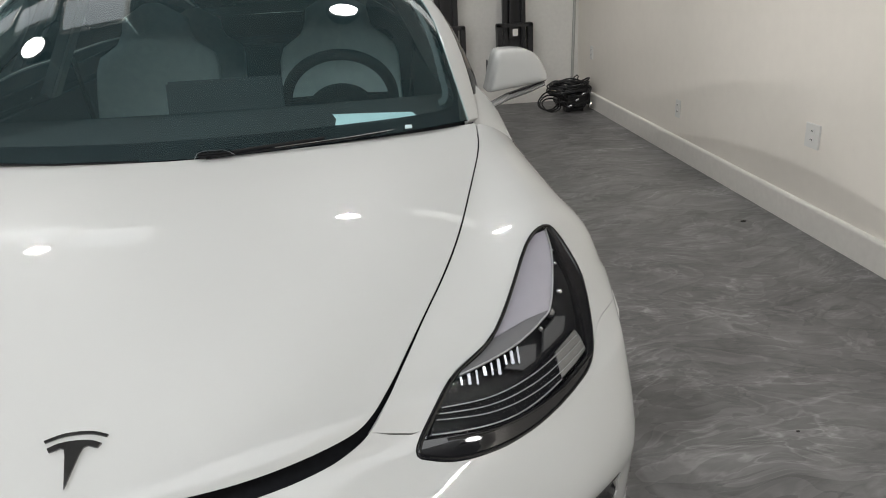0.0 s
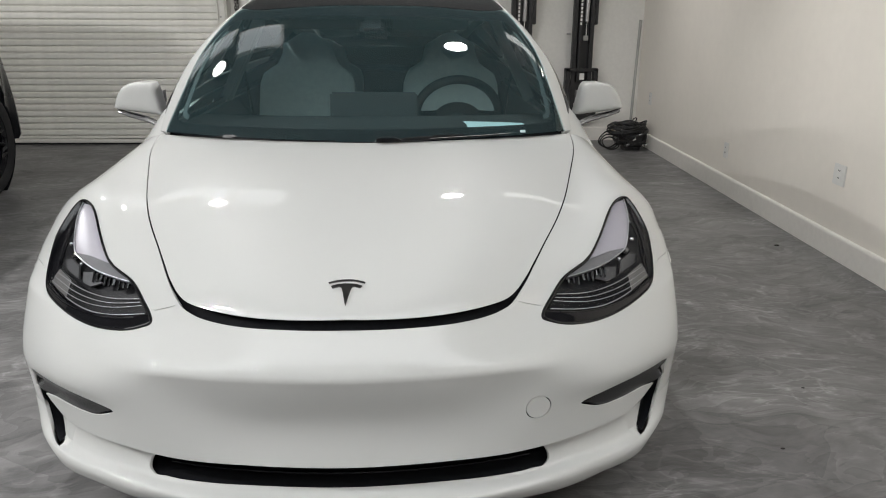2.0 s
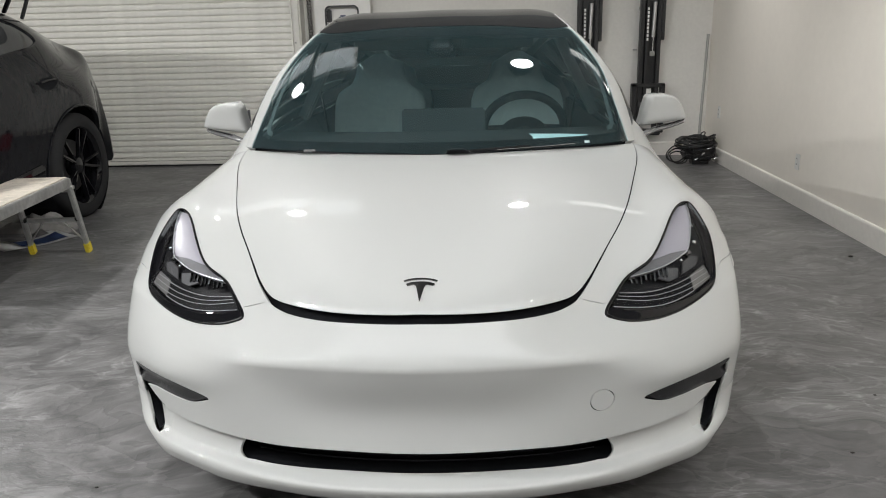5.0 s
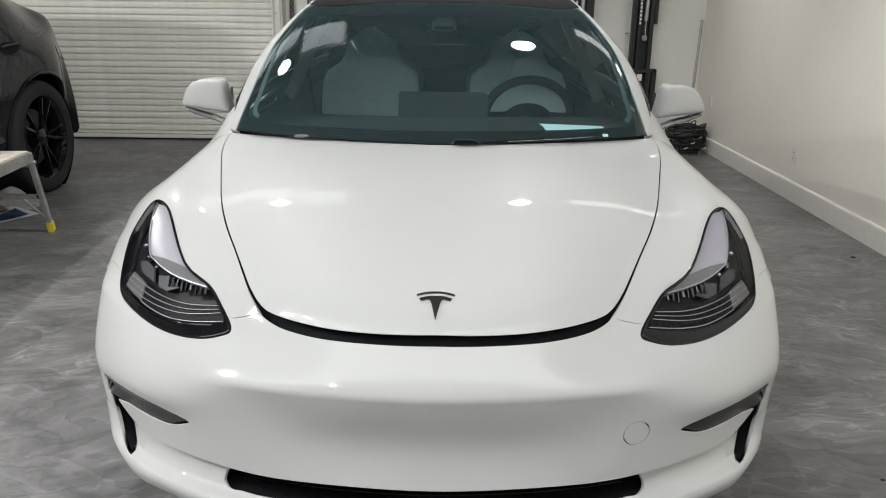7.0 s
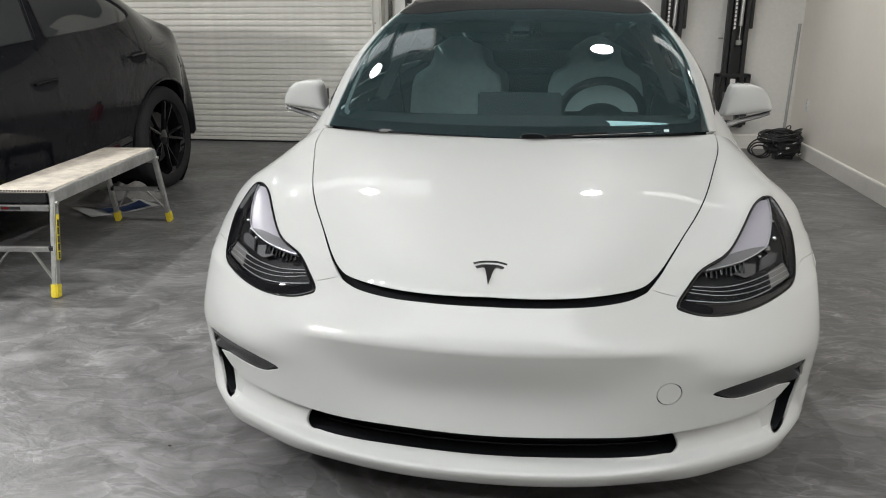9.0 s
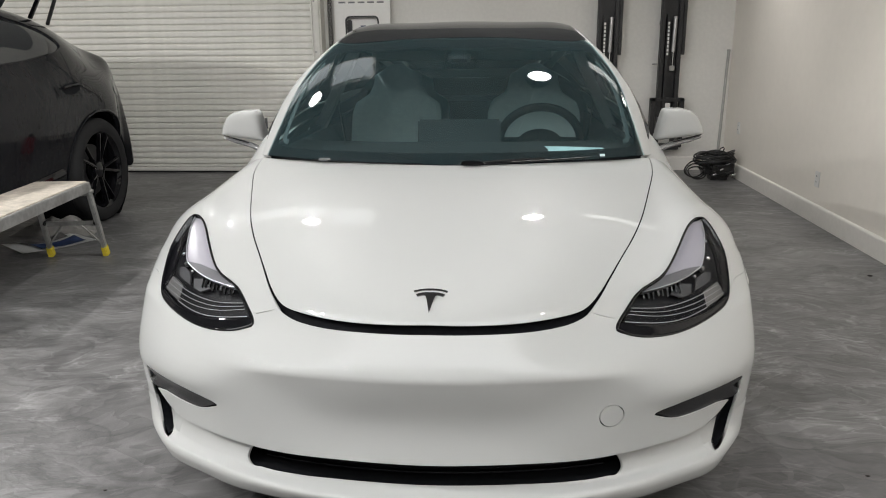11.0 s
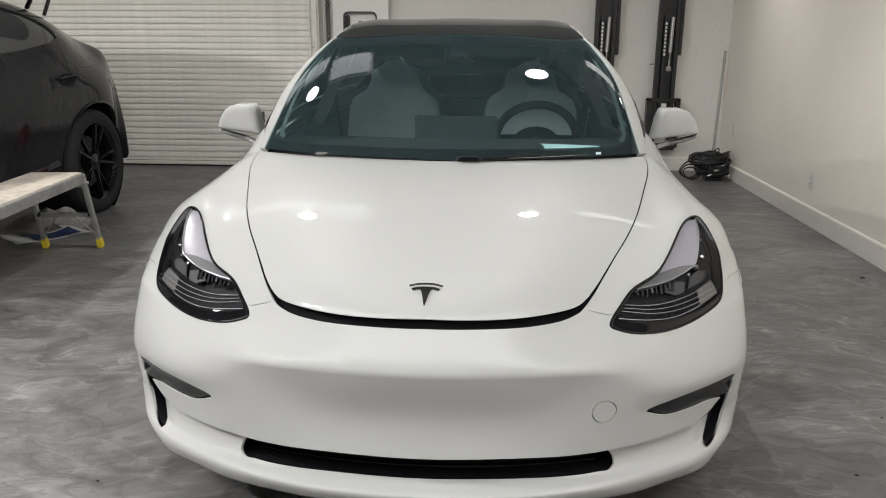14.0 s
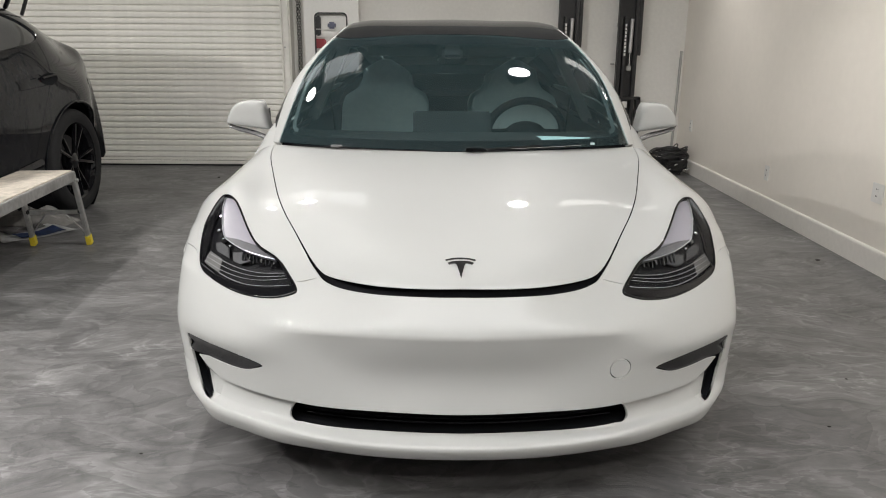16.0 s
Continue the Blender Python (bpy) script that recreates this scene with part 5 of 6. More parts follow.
def suv():
    car = thing("black_suv", "glossy black coupe SUV with its tailgate open", "car", at=pose(-3.88, 0, 0))
    arcs = []
    for y in (1.02, 4.03):
        a = np.linspace(math.pi + .30, -.30, 34)
        arcs.append(on_suv([(y + .445 * math.cos(t), .41 + .445 * math.sin(t)) for t in a]))
    front_win = on_suv(curve([(1.62, 1.13), (2.0, 1.46), (2.25, 1.54), (2.58, 1.56)], False, 4).tolist() + [(2.835, 1.525), (2.784, 1.418), (2.689, 1.203)] + curve([(2.5, 1.186), (2.2, 1.155), (1.9, 1.13)], False, 4).tolist())
    rear_win = on_suv([(2.80, 1.212), (2.868, 1.419), (2.905, 1.53)] + curve([(3.1, 1.56), (3.40, 1.545), (3.62, 1.495), (3.757, 1.437), (3.815, 1.388), (3.832, 1.352), (3.79, 1.325), (3.68, 1.297), (3.35, 1.254), (3.10, 1.236)], False, 4).tolist())
    edge = np.concatenate(([(0, v) for v in np.linspace(-.4, -.4, 1)], [(u, -.4) for u in np.linspace(.3, 2.0, 8)], [(2.08, v) for v in np.linspace(-.4, .55, 8)],
                           arcs[0], [(2.08, v) for v in np.linspace(1.5, 3.52, 18)], arcs[1], [(2.08, v) for v in np.linspace(4.5, 4.8, 5)], [(u, 4.8) for u in np.linspace(2.0, .3, 8)], [(0, 4.8)]))
    body = patch("body", SUV, both(edge), PAINT_BLACK, car, (front_win, flip(front_win), rear_win, flip(rear_win)), .045, .03, label="glossy black painted body")
    for s in (1, -1):
        m = (lambda q: q) if s > 0 else flip
        for w in (front_win, rear_win):
            patch("side_window", SUV, m(w), surface("black_privacy_glass", (.030, .032, .034), .03, grain=.05, coat=1.0) if "black_privacy_glass" not in bpy.data.materials else bpy.data.materials["black_privacy_glass"], car, step=.06, rim=.01, lift=-.006, label="dark privacy glass")
            q, _ = frames(SUV, m(inset(w, -.005)), .001)
            part("window_trim", tube(q, .0042, 6, closed=True), GLOSS_BLACK, car)
        for pts, r in (([(2.697, 1.203), (2.792, 1.418), (2.843, 1.525)], .0042), ([(2.790, 1.212), (2.858, 1.419), (2.895, 1.53)], .0022)):
            strip, _ = frames(SUV, np.asarray(on_suv(pts)) * (s, 1), .003)
            part("pillar_strip", tube(strip, r, 6), DARK_CHROME, car, "thin chrome pillar strip")
        for y, z in ((2.62, .945), (3.70, 1.05)):
            o = on_suv(curve([(y - .11, z - .025), (y, z - .05), (y + .10, z - .02), (y + .11, z + .02), (y, z + .035), (y - .10, z + .015)], True, 4))
            # no hollow here: a flat dark patch paints the cup's shade
            cup = patch("handle_cup_shade", SUV, m(o), VOID, car, step=.03, rim=0, lift=.0015, label="flat dark patch painted for the shade in the handle cup")
            h, _ = frames(SUV, np.asarray(on_suv([(y - .115, z + .002), (y - .05, z + .012), (y + .05, z + .018), (y + .10, z + .020)])) * (s, 1), .014)
            part("door_handle", tube(h, .0085, 8), PAINT_BLACK, cup, "glossy black door handle", True)
        # two door gaps, then a dark stroke painted for the shoulder crease's shading
        for pts in (((2.70, 1.19), (2.72, .9), (2.70, .6), (2.66, .40)), ((3.78, 1.30), (3.74, 1.1), (3.56, .80), (3.42, .50)), ((2.0, .915), (2.226, .95), (2.533, .997), (2.821, 1.044), (3.05, 1.078))):
            q, _ = frames(SUV, curve(on_suv(pts), False, 6) * (s, 1), -.001)
            part("gap_or_crease", tube(q, .0024, 5), VOID, car)
        sill_q, _ = frames(SUV, curve(on_suv([(1.55, .36), (2.2, .39), (3.0, .43), (3.50, .47)]), False, 6) * (s, 1), .0)
        part("sill_blade", tube(sill_q, .03, 8), GLOSS_BLACK, car, "gloss black sill blade", True)
        for y in (1.02, 4.03):
            a = np.linspace(math.pi + .28, -.28, 34)
            q, nn = frames(SUV, on_suv([(y + .452 * math.cos(t), .41 + .452 * math.sin(t)) for t in a]) * (s, 1), .0)
            part("arch_flare", tube(q, .010, 8), PAINT_BLACK, car, "", True)
            bm = lathe([(.47, 0), (.47, -.32 * s), (.05, -.32 * s)], 32)
            bmesh.ops.translate(bm, verts=bm.verts, vec=(s * .955, y, .41))
            part("wheel_arch_liner", bm, VOID, car)
            suv_wheel(car, (s * .862, y, .402), s)
        lamp_q = on_suv(curve([(4.42, 1.02), (4.60, 1.0), (4.70, .96), (4.70, .90), (4.58, .93), (4.42, .97)], True, 4))
        patch("tail_lamp", SUV, m(lamp_q), GLOSS_BLACK, car, step=.03, rim=.01, lift=.003, label="smoked tail lamp")
    screen = both(np.concatenate(([(u, 1.10 + .06 * u) for u in np.linspace(0, .78, 10)], [(.56, 1.80)], [(u, 1.86 - .06 * u) for u in np.linspace(.5, 0, 7)])))
    patch("windscreen", SUV, screen, bpy.data.materials["black_privacy_glass"], car, step=.06, rim=.004, lift=.003, label="dark glass windscreen")
    # ends, floor and the open tailgate
    for y, name in ((-.40, "front_grille"), (4.80, "rear_valance")):
        us = np.linspace(-2.08, 2.08, 60)
        ring = SUV(us, np.full(60, y))
        link_mesh(name, ring, [tuple(range(60)) if y > 0 else tuple(range(59, -1, -1))], GLOSS_BLACK, car)
    part("floor_pan", box((1.7, 4.2, .14), (0, 2.2, .33), .03), VOID, car)
    bm = bmesh.new()
    rows = []
    for t in np.linspace(0, 1, 9):
        y, z = 3.62 + .80 * t, 1.64 + .50 * t + .10 * math.sin(math.pi * t)
        w = .60 + .10 * t
        rows.append([bm.verts.new((x * w, y + .02 * abs(x), z - .05 * x * x)) for x in np.linspace(-1, 1, 9)])
    for a, b in zip(rows, rows[1:]):
        for i in range(8):
            bm.faces.new((a[i], a[i + 1], b[i + 1], b[i]))
    bmesh.ops.solidify(bm, geom=bm.faces[:], thickness=.05)
    gate = part("tailgate", bm, PAINT_BLACK, car, "raised black tailgate", True)
    for s in (1, -1):
        part("gas_strut", rod((s * .64, 4.13, 1.50), (s * .66, 4.38, 1.86), .014, sides=10), LIFT_BLACK, gate, "black gas strut")
        part("gate_arm", beam((s * .60, 3.98, 1.54), (s * .62, 4.26, 1.86), .03, .02), GLOSS_BLACK, gate)


def suv_wheel(car, at, s):
    """A large black alloy wheel with five pairs of spokes."""
    hub = new("wheel")
    hub.parent = car
    hub.matrix_basis = pose(*at)
    mir = Matrix.Diagonal((s, 1, 1, 1))
    r, q = .402, .295
    prof = [(q, -.12), (q + .02, -.13), (r - .04, -.14), (r - .012, -.125), (r, -.10), (r, .10), (r - .012, .125), (r - .04, .14), (q + .02, .135), (q, .125)]
    def put(name, bm, material, label="", smooth=True):
        ob = part(name, bm, material, hub, label, smooth)
        ob.matrix_basis = mir
        return ob
    put("tyre", lathe(prof, 64), RUBBER, "wide black low-profile tyre")
    put("rim", lathe([(q, -.11), (q - .02, -.10), (q - .035, .0), (q - .022, .095), (q - .006, .108), (q + .006, .122), (q, .127)], 64), GLOSS_BLACK, "gloss black alloy rim")
    for k in range(5):
        for d in (-.16, .16):
            a, b = 2 * math.pi * k / 5 + d * .55, 2 * math.pi * k / 5 + d * 1.25
            put("spoke", beam((.085, .06 * math.cos(a), .06 * math.sin(a)), (.105, (q - .012) * math.cos(b), (q - .012) * math.sin(b)), .030, .022, .006, side=(1, 0, 0)), GLOSS_BLACK, smooth=False)
    put("hub_cap", lathe([(0, .105), (.03, .105), (.06, .095), (.07, .07), (.07, 0), (0, 0)], 28), GLOSS_BLACK)
    put("brake_disc", lathe([(.20, .0), (.20, .03), (.09, .03)], 40), LIFT_BLACK, "dark brake disc")


# ---- things on the floor ----
def work_platform():
    ob = thing("work_platform", "aluminium folding work platform with yellow rubber feet", "work platform", at=pose(-2.505, 2.26, 0, 0, 0, 5.5))
    h, w, l = .519, .318, 1.25
    deck = part("deck", box((w, l, .012), (0, 0, h - .006), .003), DECK_TOP, ob, "worn pale non-slip deck")
    for k in range(12):
        part("deck_rib", box((.004, l - .01, .0012), (-w / 2 + .02 + k * (w - .04) / 11, 0, h + .0002)), DECK_TOP, deck)
    for s in (1, -1):
        part("side_rail", box((.022, l, .062), (s * (w / 2 + .008), 0, h - .037), .004), ALUMINIUM, ob, "aluminium side rail")
        part("end_rail", box((w - .02, .02, .05), (0, s * (l / 2 - .002), h - .034), .004), LIFT_BLACK if s < 0 else ALUMINIUM, ob)
        part("cross_bar", beam((-.165, s * (l / 2 + .048), .235), (.165, s * (l / 2 + .048), .235), .028, .022, .004, side=(0, 0, 1)), ALUMINIUM, ob)
        part("upper_bar", beam((-.16, s * (l / 2 + .012), .435), (.16, s * (l / 2 + .012), .435), .03, .02, .004, side=(0, 0, 1)), ALUMINIUM, ob)
        for q in (1, -1):
            a, b = Vector((q * (w / 2 + .01), s * (l / 2 - .03), h - .01)), Vector((q * .178, s * (l / 2 + .10), .028))
            leg = part("leg", beam(a, b, .042, .026, .005, side=(0, 1, 0)), ALUMINIUM, ob)
            d = (b - a).normalized()
            part("rubber_foot", beam(b - d * .045, b + d * .028, .050, .034, .006, side=(0, 1, 0)), YELLOW, leg, "yellow rubber foot")
            part("brace", beam((q * .06, s * (l / 2 + .05), .225), (q * .165, s * (l / 2 + .085), .09), .018, .006, .001, side=(0, 1, 0)), ALUMINIUM, ob)
            part("hinge_block", box((.03, .045, .03), (q * .166, s * (l / 2 + .045), .24), .006), LIFT_BLACK, ob)
            part("pivot", rod((q * .182, s * (l / 2 - .01), .455), (q * .195, s * (l / 2 - .01), .455), .011, sides=10), STEEL_FRAME, ob)
    # the warning label on the near leg, and the maker's strip as bars
    a, b = Vector((w / 2 + .026, -(l / 2) + .012, .44)), Vector((.198, -(l / 2 + .075), .12))
    lab = part("warning_label", beam(a + (b - a) * .12, a + (b - a) * .80, .026, .0016, 0, side=(0, 1, 0)), YELLOW, ob, "yellow and black warning label")
    for k in range(5):
        p = a + (b - a) * (.20 + .12 * k) + Vector((.0016, 0, 0))
        part("label_bar", beam(p, p + (b - a) * .105, .016, .0012, 0, side=(0, 1, 0)), LIFT_BLACK, lab)
    part("maker_strip", box((.10, .002, .016), (-.03, -(l / 2 + .024), .437)), LIFT_BLACK, ob)
    part("strip_bar", box((.03, .002, .008), (-.055, -(l / 2 + .0255), .437)), RED_LENS, ob)
    # tread edge of the deck
    for k in range(22):
        part("tread_notch", box((.007, .006, .006), (-.147 + k * .014, -l / 2 + .001, h - .001)), LIFT_BLACK, ob)


def sheet(name, corners, material, label, category, lift=.002, curl=.008):
    bm = bmesh.new()
    a, b, c, d = (Vector((*p, 0)) for p in corners)
    rows = []
    for i in range(7):
        row = []
        for j in range(7):
            s, t = i / 6, j / 6
            p = a.lerp(b, s).lerp(d.lerp(c, s), t)
            p.z = lift + curl * (s - .5) ** 2 * 4 * (.4 + .6 * t) + .002 * math.sin(9 * s + 5 * t)
            row.append(bm.verts.new(p))
        rows.append(row)
    for r, q in zip(rows, rows[1:]):
        for i in range(6):
            bm.faces.new((r[i], q[i], q[i + 1], r[i + 1]))
    bmesh.ops.solidify(bm, geom=bm.faces[:], thickness=.0015)
    return tagged(part(name, bm, material, None, "", True), label, category)


def floor_papers():
    white = surface("white_paper", (.66, .66, .65), .6, grain=.04, size=20)
    blue = surface("blue_print", (.035, .06, .15), .5, grain=.2, size=12, blotch=.4, blotch_size=9)
    grey = surface("grey_print", (.16, .15, .15), .6, grain=.4, size=14, blotch=.5, blotch_size=9)
    m = sheet("magazine", [(-2.96, 2.98), (-2.65, 3.36), (-2.97, 3.55), (-3.24, 3.18)], white, "open printed magazine lying on the floor", "magazine", .004, .02)
    for corners, material in (([(-2.90, 3.09), (-2.71, 3.33), (-2.85, 3.42), (-3.01, 3.16)], blue), ([(-3.03, 3.18), (-2.90, 3.43), (-2.99, 3.50), (-3.16, 3.23)], grey)):
        ob = sheet("printed_area", corners, material, "", "", .0095, .02)
        ob.parent = m
    bm = bmesh.new()
    bmesh.ops.create_grid(bm, x_segments=22, y_segments=18, size=1)
    for v in bm.verts:
        x, y = v.co.x, v.co.y
        z = .10 * max(0, 1 - x * x) * max(0, 1 - y * y) * (1 + .7 * noise.noise(Vector((3 * x, 3 * y, 1.7)))) + .012 * noise.noise(Vector((7 * x, 6 * y, 4)))
        v.co = Vector((-3.08 + .30 * x + .04 * noise.noise(Vector((2 * y, 1, 0))), 3.62 + .15 * y, max(.003, z)))
    tagged(part("crumpled_bag", bm, surface("grey_plastic_film", (.22, .21, .20), .4, grain=.2, size=18, bump=.004, bump_size=24), None, "", True), "crumpled grey plastic bag on the floor", "plastic bag")


def floor_specks():
    grit = surface("dark_grit", (.02, .018, .016), .8)
    for k, (x, y, r) in enumerate(((2.35, 2.70, .012), (1.35, .55, .006), (1.62, .95, .005), (-1.05, .35, .005), (-2.25, 5.55, .012), (1.05, .10, .004), (1.9, .80, .007))):
        bm = bmesh.new()
        bmesh.ops.create_icosphere(bm, subdivisions=1, radius=r, matrix=Matrix.Translation((x, y, r * .3)) @ Matrix.Diagonal((1.4, .8, .45, 1)))
        tagged(part("floor_crumb", bm, grit), "small dark crumb of dirt on the floor", "debris", "crumbs on the floor")


# ---- things on and at the back wall ----
def chain():
    ob = thing("hoist_chain", "dark steel pull chain hanging beside the shutter", "chain", at=pose(-1.552, Y1 - .07, 0))
    ring = [(.0105 * math.cos(a), 0, .019 * math.sin(a)) for a in (2 * math.pi * k / 12 for k in range(12))]
    one = part("link", tube(ring, .0036, 6, closed=True), DIRTY_STEEL, ob, smooth=True)
    one.location.z = .62
    for side in (0, 1):
        for k in range(0 if side else 1, 84):
            ln = new("link", one.data)
            ln.parent = ob
            ln.matrix_basis = pose(.024 * side + .001 * math.sin(k * .3), 0, .62 + .0275 * k, 0, 0, 90 * ((k + side) % 2) + random.uniform(-12, 12))
    part("chain_wheel", lathe([(.05, -.03), (.10, -.03), (.10, -.02), (.07, -.01), (.07, .01), (.10, .02), (.10, .03), (.05, .03)], 32), STEEL_FRAME, ob).location = (.012, 0, 2.98)


def wall_cabinet():
    ob = thing("wall_cabinet", "tall white cabinet with a dark-framed round-cornered niche", "cabinet", at=pose(-1.19, Y1 - .07, 0))
    x0, x1, y, z1 = -.285, .285, 0.0, 2.05
    nx, nz0, nz1 = (-.175, .165), 1.06, 1.60
    def rounded(x0, x1, z0, z1, r, n=6):
        out = []
        for cx, cz, a0 in ((x1 - r, z1 - r, 0), (x0 + r, z1 - r, 90), (x0 + r, z0 + r, 180), (x1 - r, z0 + r, 270)):
            out += [(cx + r * math.cos(radians(a0 + 90 * k / n)), cz + r * math.sin(radians(a0 + 90 * k / n))) for k in range(n + 1)]
        return np.array(out)
    flat = lambda u, v: np.stack((u, -.07 + 0 * u, v), 1)
    hole = rounded(*nx, nz0, nz1, .05)
    patch("front_panel", flat, rounded(x0, x1, .10, z1, .045), PLASTIC_WHITE, ob, (hole,), .12, .06)
    patch("niche_frame", flat, rounded(nx[0] - .004, nx[1] + .004, nz0 - .004, nz1 + .004, .052), LIFT_BLACK, ob, (rounded(nx[0] + .012, nx[1] - .012, nz0 + .012, nz1 - .012, .042),), .1, .012, .004)
    part("niche_back", box((.34, .01, .54), (-.005, .03, 1.33)), surface("pale_niche", (.42, .41, .40), .6), ob)
    part("carcass", box((.55, .06, 1.93), (0, .035, 1.075), .01), PLASTIC_WHITE, ob)
    # the writing above the niche is cut off: bars of its size
    grey = surface("grey_lettering", (.16, .16, .165), .5)
    for k in range(5):
        for dz in (-.03, .03):
            part("lettering_bar", box((.07, .002, .016), (-.205 + k * .098, -.0715, 1.764 + dz)), grey, ob)
    box_a = tagged(part("blue_case", box((.085, .05, .07), (-.005, Y1 - .075 - Y1, 0), .016), surface("slate_blue_plastic", (.09, .10, .16), .4)), "small slate blue case in the cabinet niche", "case")
    box_a.location = (-1.19, Y1, 1.475)
    box_b = tagged(part("red_case", box((.12, .05, .10), (0, 0, 0), .012), surface("red_plastic", (.30, .02, .03), .4)), "red plastic case in the cabinet niche", "case")
    box_b.location = (-1.32, Y1 - .075, 1.29)
    box_c = tagged(part("dark_case", box((.05, .05, .20), (0, 0, 0), .01), LIFT_BLACK), "black tool case in the cabinet niche", "case")
    box_c.location = (-1.335, Y1 - .075, 1.47)
    for ob2, z in ((box_a, 1.44), (box_b, 1.24), (box_c, 1.37)):
        part("niche_shelf", box((.34, .06, .008), (-.005, -.015, z - .004 if ob2 is not box_c else 1.362), .001), PLASTIC_WHITE, ob)


def lift_frame(x, tall):
    ob = thing("car_lift_frame", "black steel portable car lift frame stored upright against the wall", "car lift", "lift frames against the wall", pose(x, Y1 - .10, 0))
    for s, w in ((-1, .040), (1, .040)):
        part("side_rail", box((w, .075, tall - .30), (s * .085, 0, .30 + (tall - .30) / 2), .005), LIFT_BLACK, ob)
    part("web", box((.14, .02, tall - .5), (0, .03, .40 + (tall - .5) / 2), .002), LIFT_BLACK, ob)
    part("lift_arm", box((.035, .05, .95), (-.035, -.03, 1.10), .005), LIFT_BLACK, ob)
    part("outer_arm", box((.03, .05, .72), (.125, -.01, 1.55), .005), LIFT_BLACK, ob)
    part("base_frame", box((.045, .10, .50), (-.145, -.02, .51), .006), LIFT_BLACK, ob)
    part("base_frame", box((.045, .10, .50), (.145, -.02, .51), .006), LIFT_BLACK, ob)
    part("base_bar", box((.335, .10, .035), (0, -.02, .745), .006), LIFT_BLACK, ob)
    part("foot_block", box((.24, .11, .06), (.02, -.02, .265), .008), LIFT_BLACK, ob)
    part("wall_bracket", box((.20, .055, .04), (0, .0725, 1.5), .004), STEEL_FRAME, ob)
    part("wall_bracket", box((.20, .055, .04), (0, .0725, .6), .004), STEEL_FRAME, ob)
    part("top_block", box((.335, .10, .13), (0, -.02, tall), .008), LIFT_BLACK, ob)
    cyl = part("hydraulic_cylinder", rod((.022, -.045, 1.22), (.030, -.045, 1.56), .020), surface("silver_cylinder", (.42, .42, .42), .3, metal=.7) if "silver_cylinder" not in bpy.data.materials else bpy.data.materials["silver_cylinder"], ob, "silver hydraulic cylinder", True)
    part("piston_rod", rod((.020, -.045, 1.05), (.022, -.045, 1.22), .009), CHROME, cyl, "", True)
    part("clevis", box((.05, .04, .05), (.020, -.045, 1.06), .006), STEEL_FRAME, cyl)
    part("sticker", box((.075, .002, .065), (-.01, -.052, .68), 0), PLASTIC_WHITE, ob, "white sticker")
    for k in range(9):
        part("lettering_bar", box((.018, .002, .026), (-.035, -.0565, 1.20 + .037 * k)), PLASTIC_WHITE, ob)
    for z in (1.10, 1.80):
        part("bolt", rod((-.125, 0, z), (-.165, -.01, z), .008, sides=8), STEEL_FRAME, ob)


def leaning_pole():
    bm = rod((2.452, Y1 - .20, .0), (2.512, Y1 - .09, 1.227), .014)
    ob = tagged(part("metal_pole", bm, STEEL_FRAME, None, "", True), "bare metal pole leaning in the wall corner", "pole")
    part("end_cap", rod((2.5118, Y1 - .0904, 1.222), (2.5124, Y1 - .0892, 1.236), .017), STEEL_FRAME, ob)


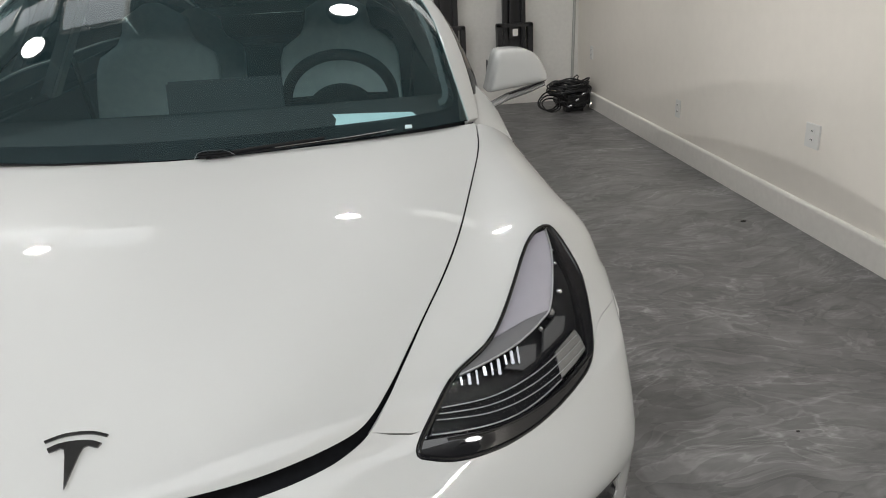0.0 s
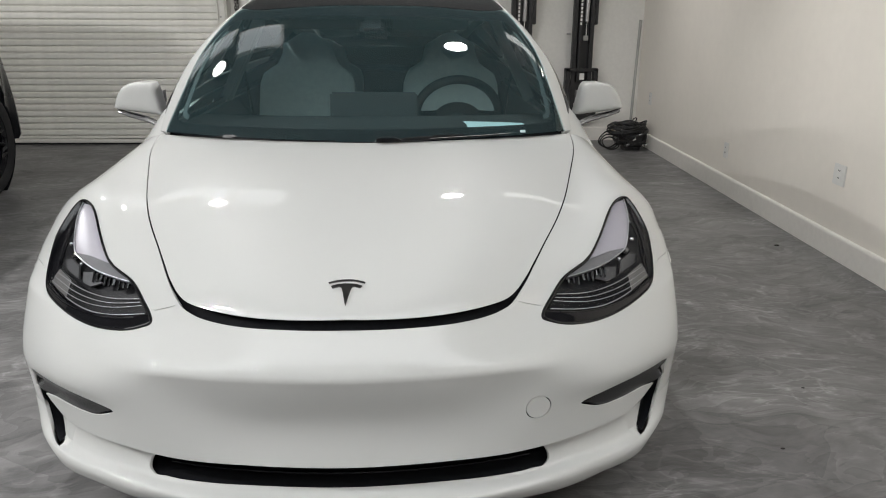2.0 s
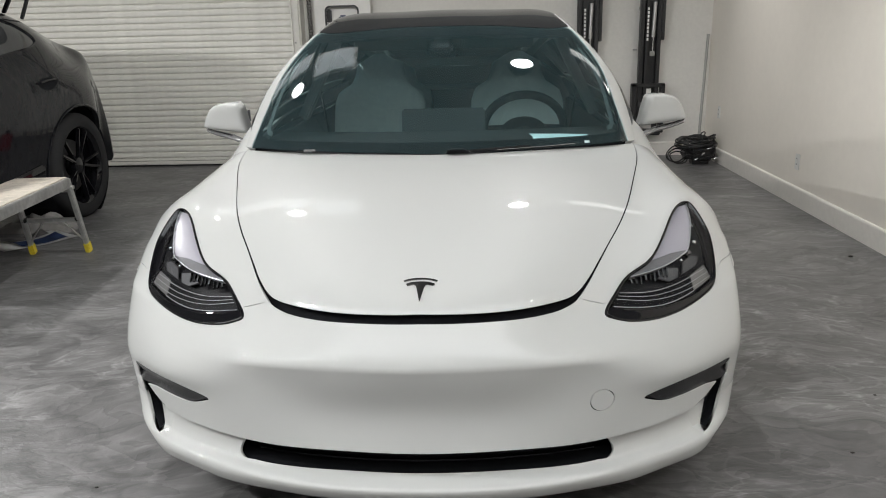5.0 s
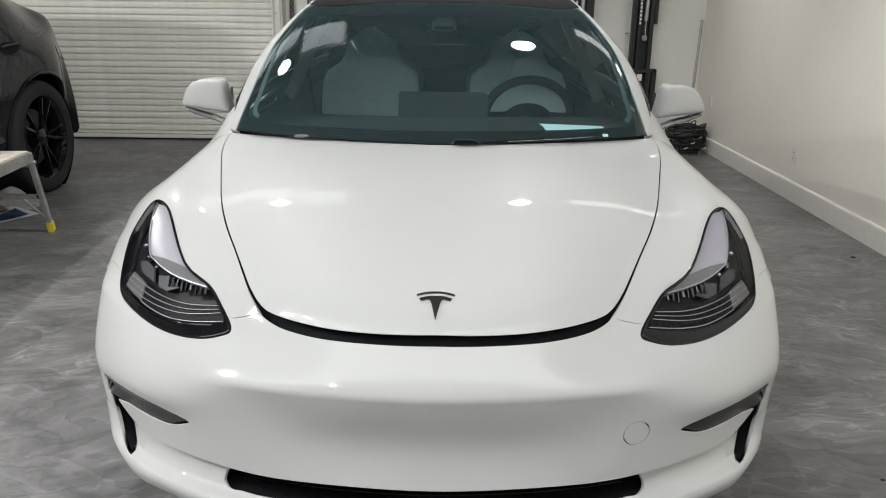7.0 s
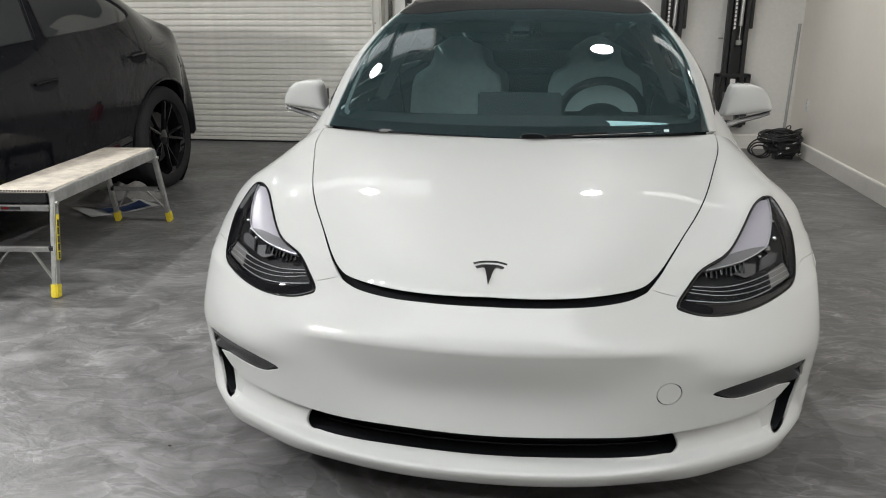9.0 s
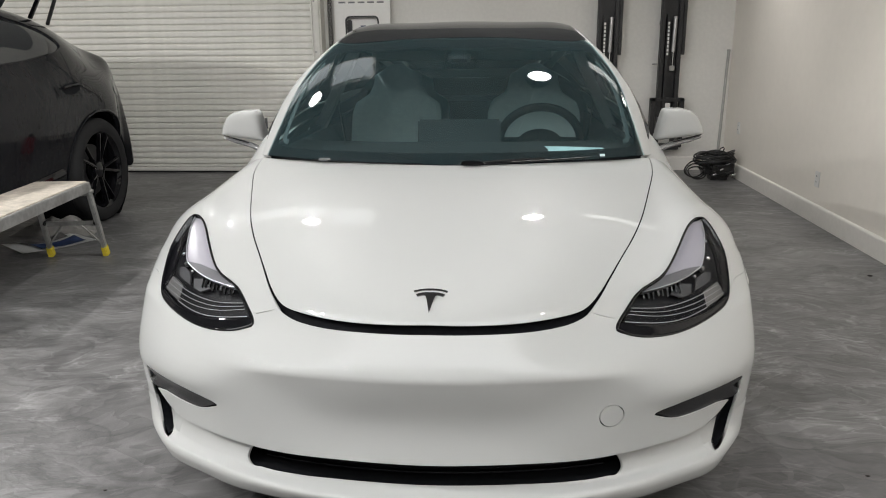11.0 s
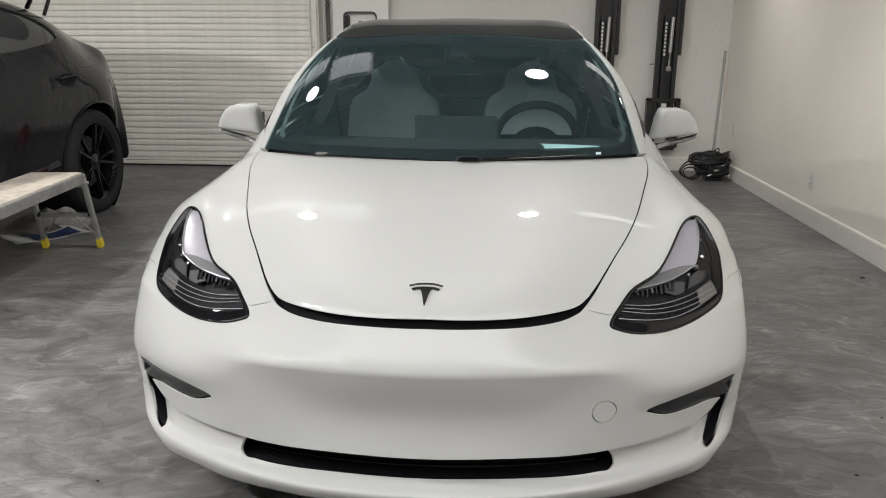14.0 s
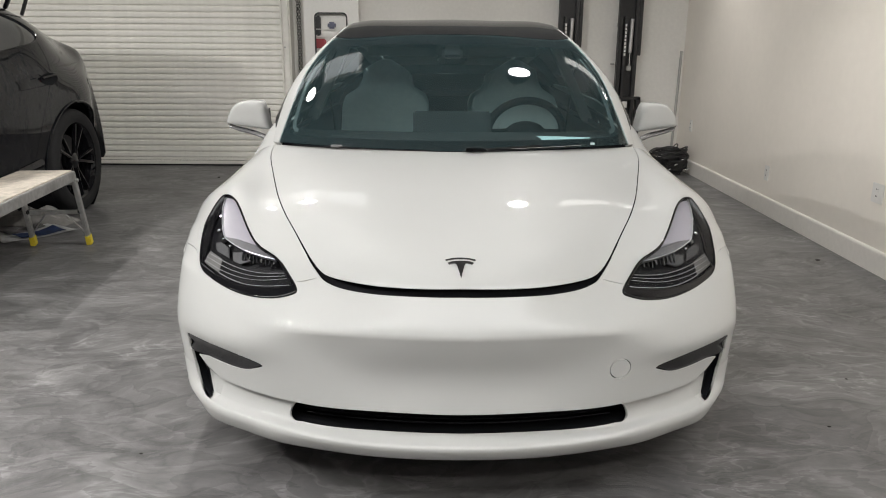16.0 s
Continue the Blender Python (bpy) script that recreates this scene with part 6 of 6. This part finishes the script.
def hose_heap():
    ob = thing("hose_coil", "black hydraulic hoses heaped in loops over a dark power unit", "hose coil", at=pose(2.34, 5.92, 0))
    part("power_unit", box((.28, .24, .22), (.03, .0, .11), .06), HOSE, ob, "black power unit")
    part("motor", rod((-.12, .02, .10), (-.01, .02, .10), .06), HOSE, ob, "", True)
    part("fitting", rod((-.19, .0, .17), (-.15, .01, .18), .02, sides=10), surface("tarnished_brass", (.34, .30, .22), .5, metal=.6), ob)
    rnd = random.Random(4)
    def loop(rx, ry, z, tilt, roll, yaw, x=0.0, y=0.0, r=.0095, wave=.014):
        m = pose(x, y, z, tilt, roll, yaw)
        ph = rnd.uniform(0, 6)
        part("hose", tube([m @ Vector((rx * math.cos(a) * (1 + .05 * math.sin(2 * a + ph)), ry * math.sin(a), wave * math.sin(3 * a + ph))) for a in (2 * math.pi * i / 44 for i in range(44))], r, 8, closed=True), HOSE, ob, "", True)
    for k in range(9):
        loop(.200 - .006 * k + rnd.uniform(-.015, .015), .15 + rnd.uniform(-.03, .01), .175 + .011 * k, rnd.uniform(-10, 8), 6 + rnd.uniform(-12, 8), rnd.uniform(-20, 20), rnd.uniform(-.02, .02), rnd.uniform(-.02, .02), .0075)
    for k in range(9):
        loop(.13 + rnd.uniform(-.03, .03), .08 + rnd.uniform(-.03, .03), .08 + .014 * k, 50 + rnd.uniform(-30, 30), rnd.uniform(-25, 25), rnd.uniform(-40, 40), rnd.uniform(-.06, .05), -.05 + rnd.uniform(-.05, .03), .0065)
    for k in range(3):
        loop(.085 + .015 * k, .06 + .01 * k, .07 + .02 * k, 65 + 8 * k, 10 - 8 * k, 12 * k, -.185 - .01 * k, -.05, .007, .006)
    part("hose_end", tube([(.02, -.02, .27), (.03, -.03, .305), (.055, -.03, .32), (.07, -.02, .305), (.06, -.01, .27)], .006, 8), HOSE, ob, "", True)
    for k in range(4):
        part("coupling", rod((-.05 + .06 * k, -.13 - .01 * (k % 2), .06 + .05 * (k % 3)), (-.02 + .06 * k, -.135, .075 + .05 * (k % 3)), .012, sides=10), CHROME, ob, "bright hose coupling", True)


def red_canister():
    ob = thing("red_canister", "small red canister with a black cap standing on the floor", "canister", at=pose(-1.30, 5.6, 0))
    part("canister_body", lathe([(0, 0), (.059, 0), (.063, .01), (.063, .215), (.052, .25), (.026, .265), (0, .265)], 28, "z"), bpy.data.materials["red_plastic"], ob, "", True)
    part("cap", lathe([(0, .31), (.026, .31), (.03, .30), (.03, .262), (0, .258)], 20, "z"), LIFT_BLACK, ob, "", True)



suv()
work_platform()
floor_papers()
floor_specks()
chain()
wall_cabinet()
lift_frame(1.295, 1.86)
lift_frame(1.925, 1.86)
leaning_pole()
hose_heap()
red_canister()
wall_outlet(6.02, .49)
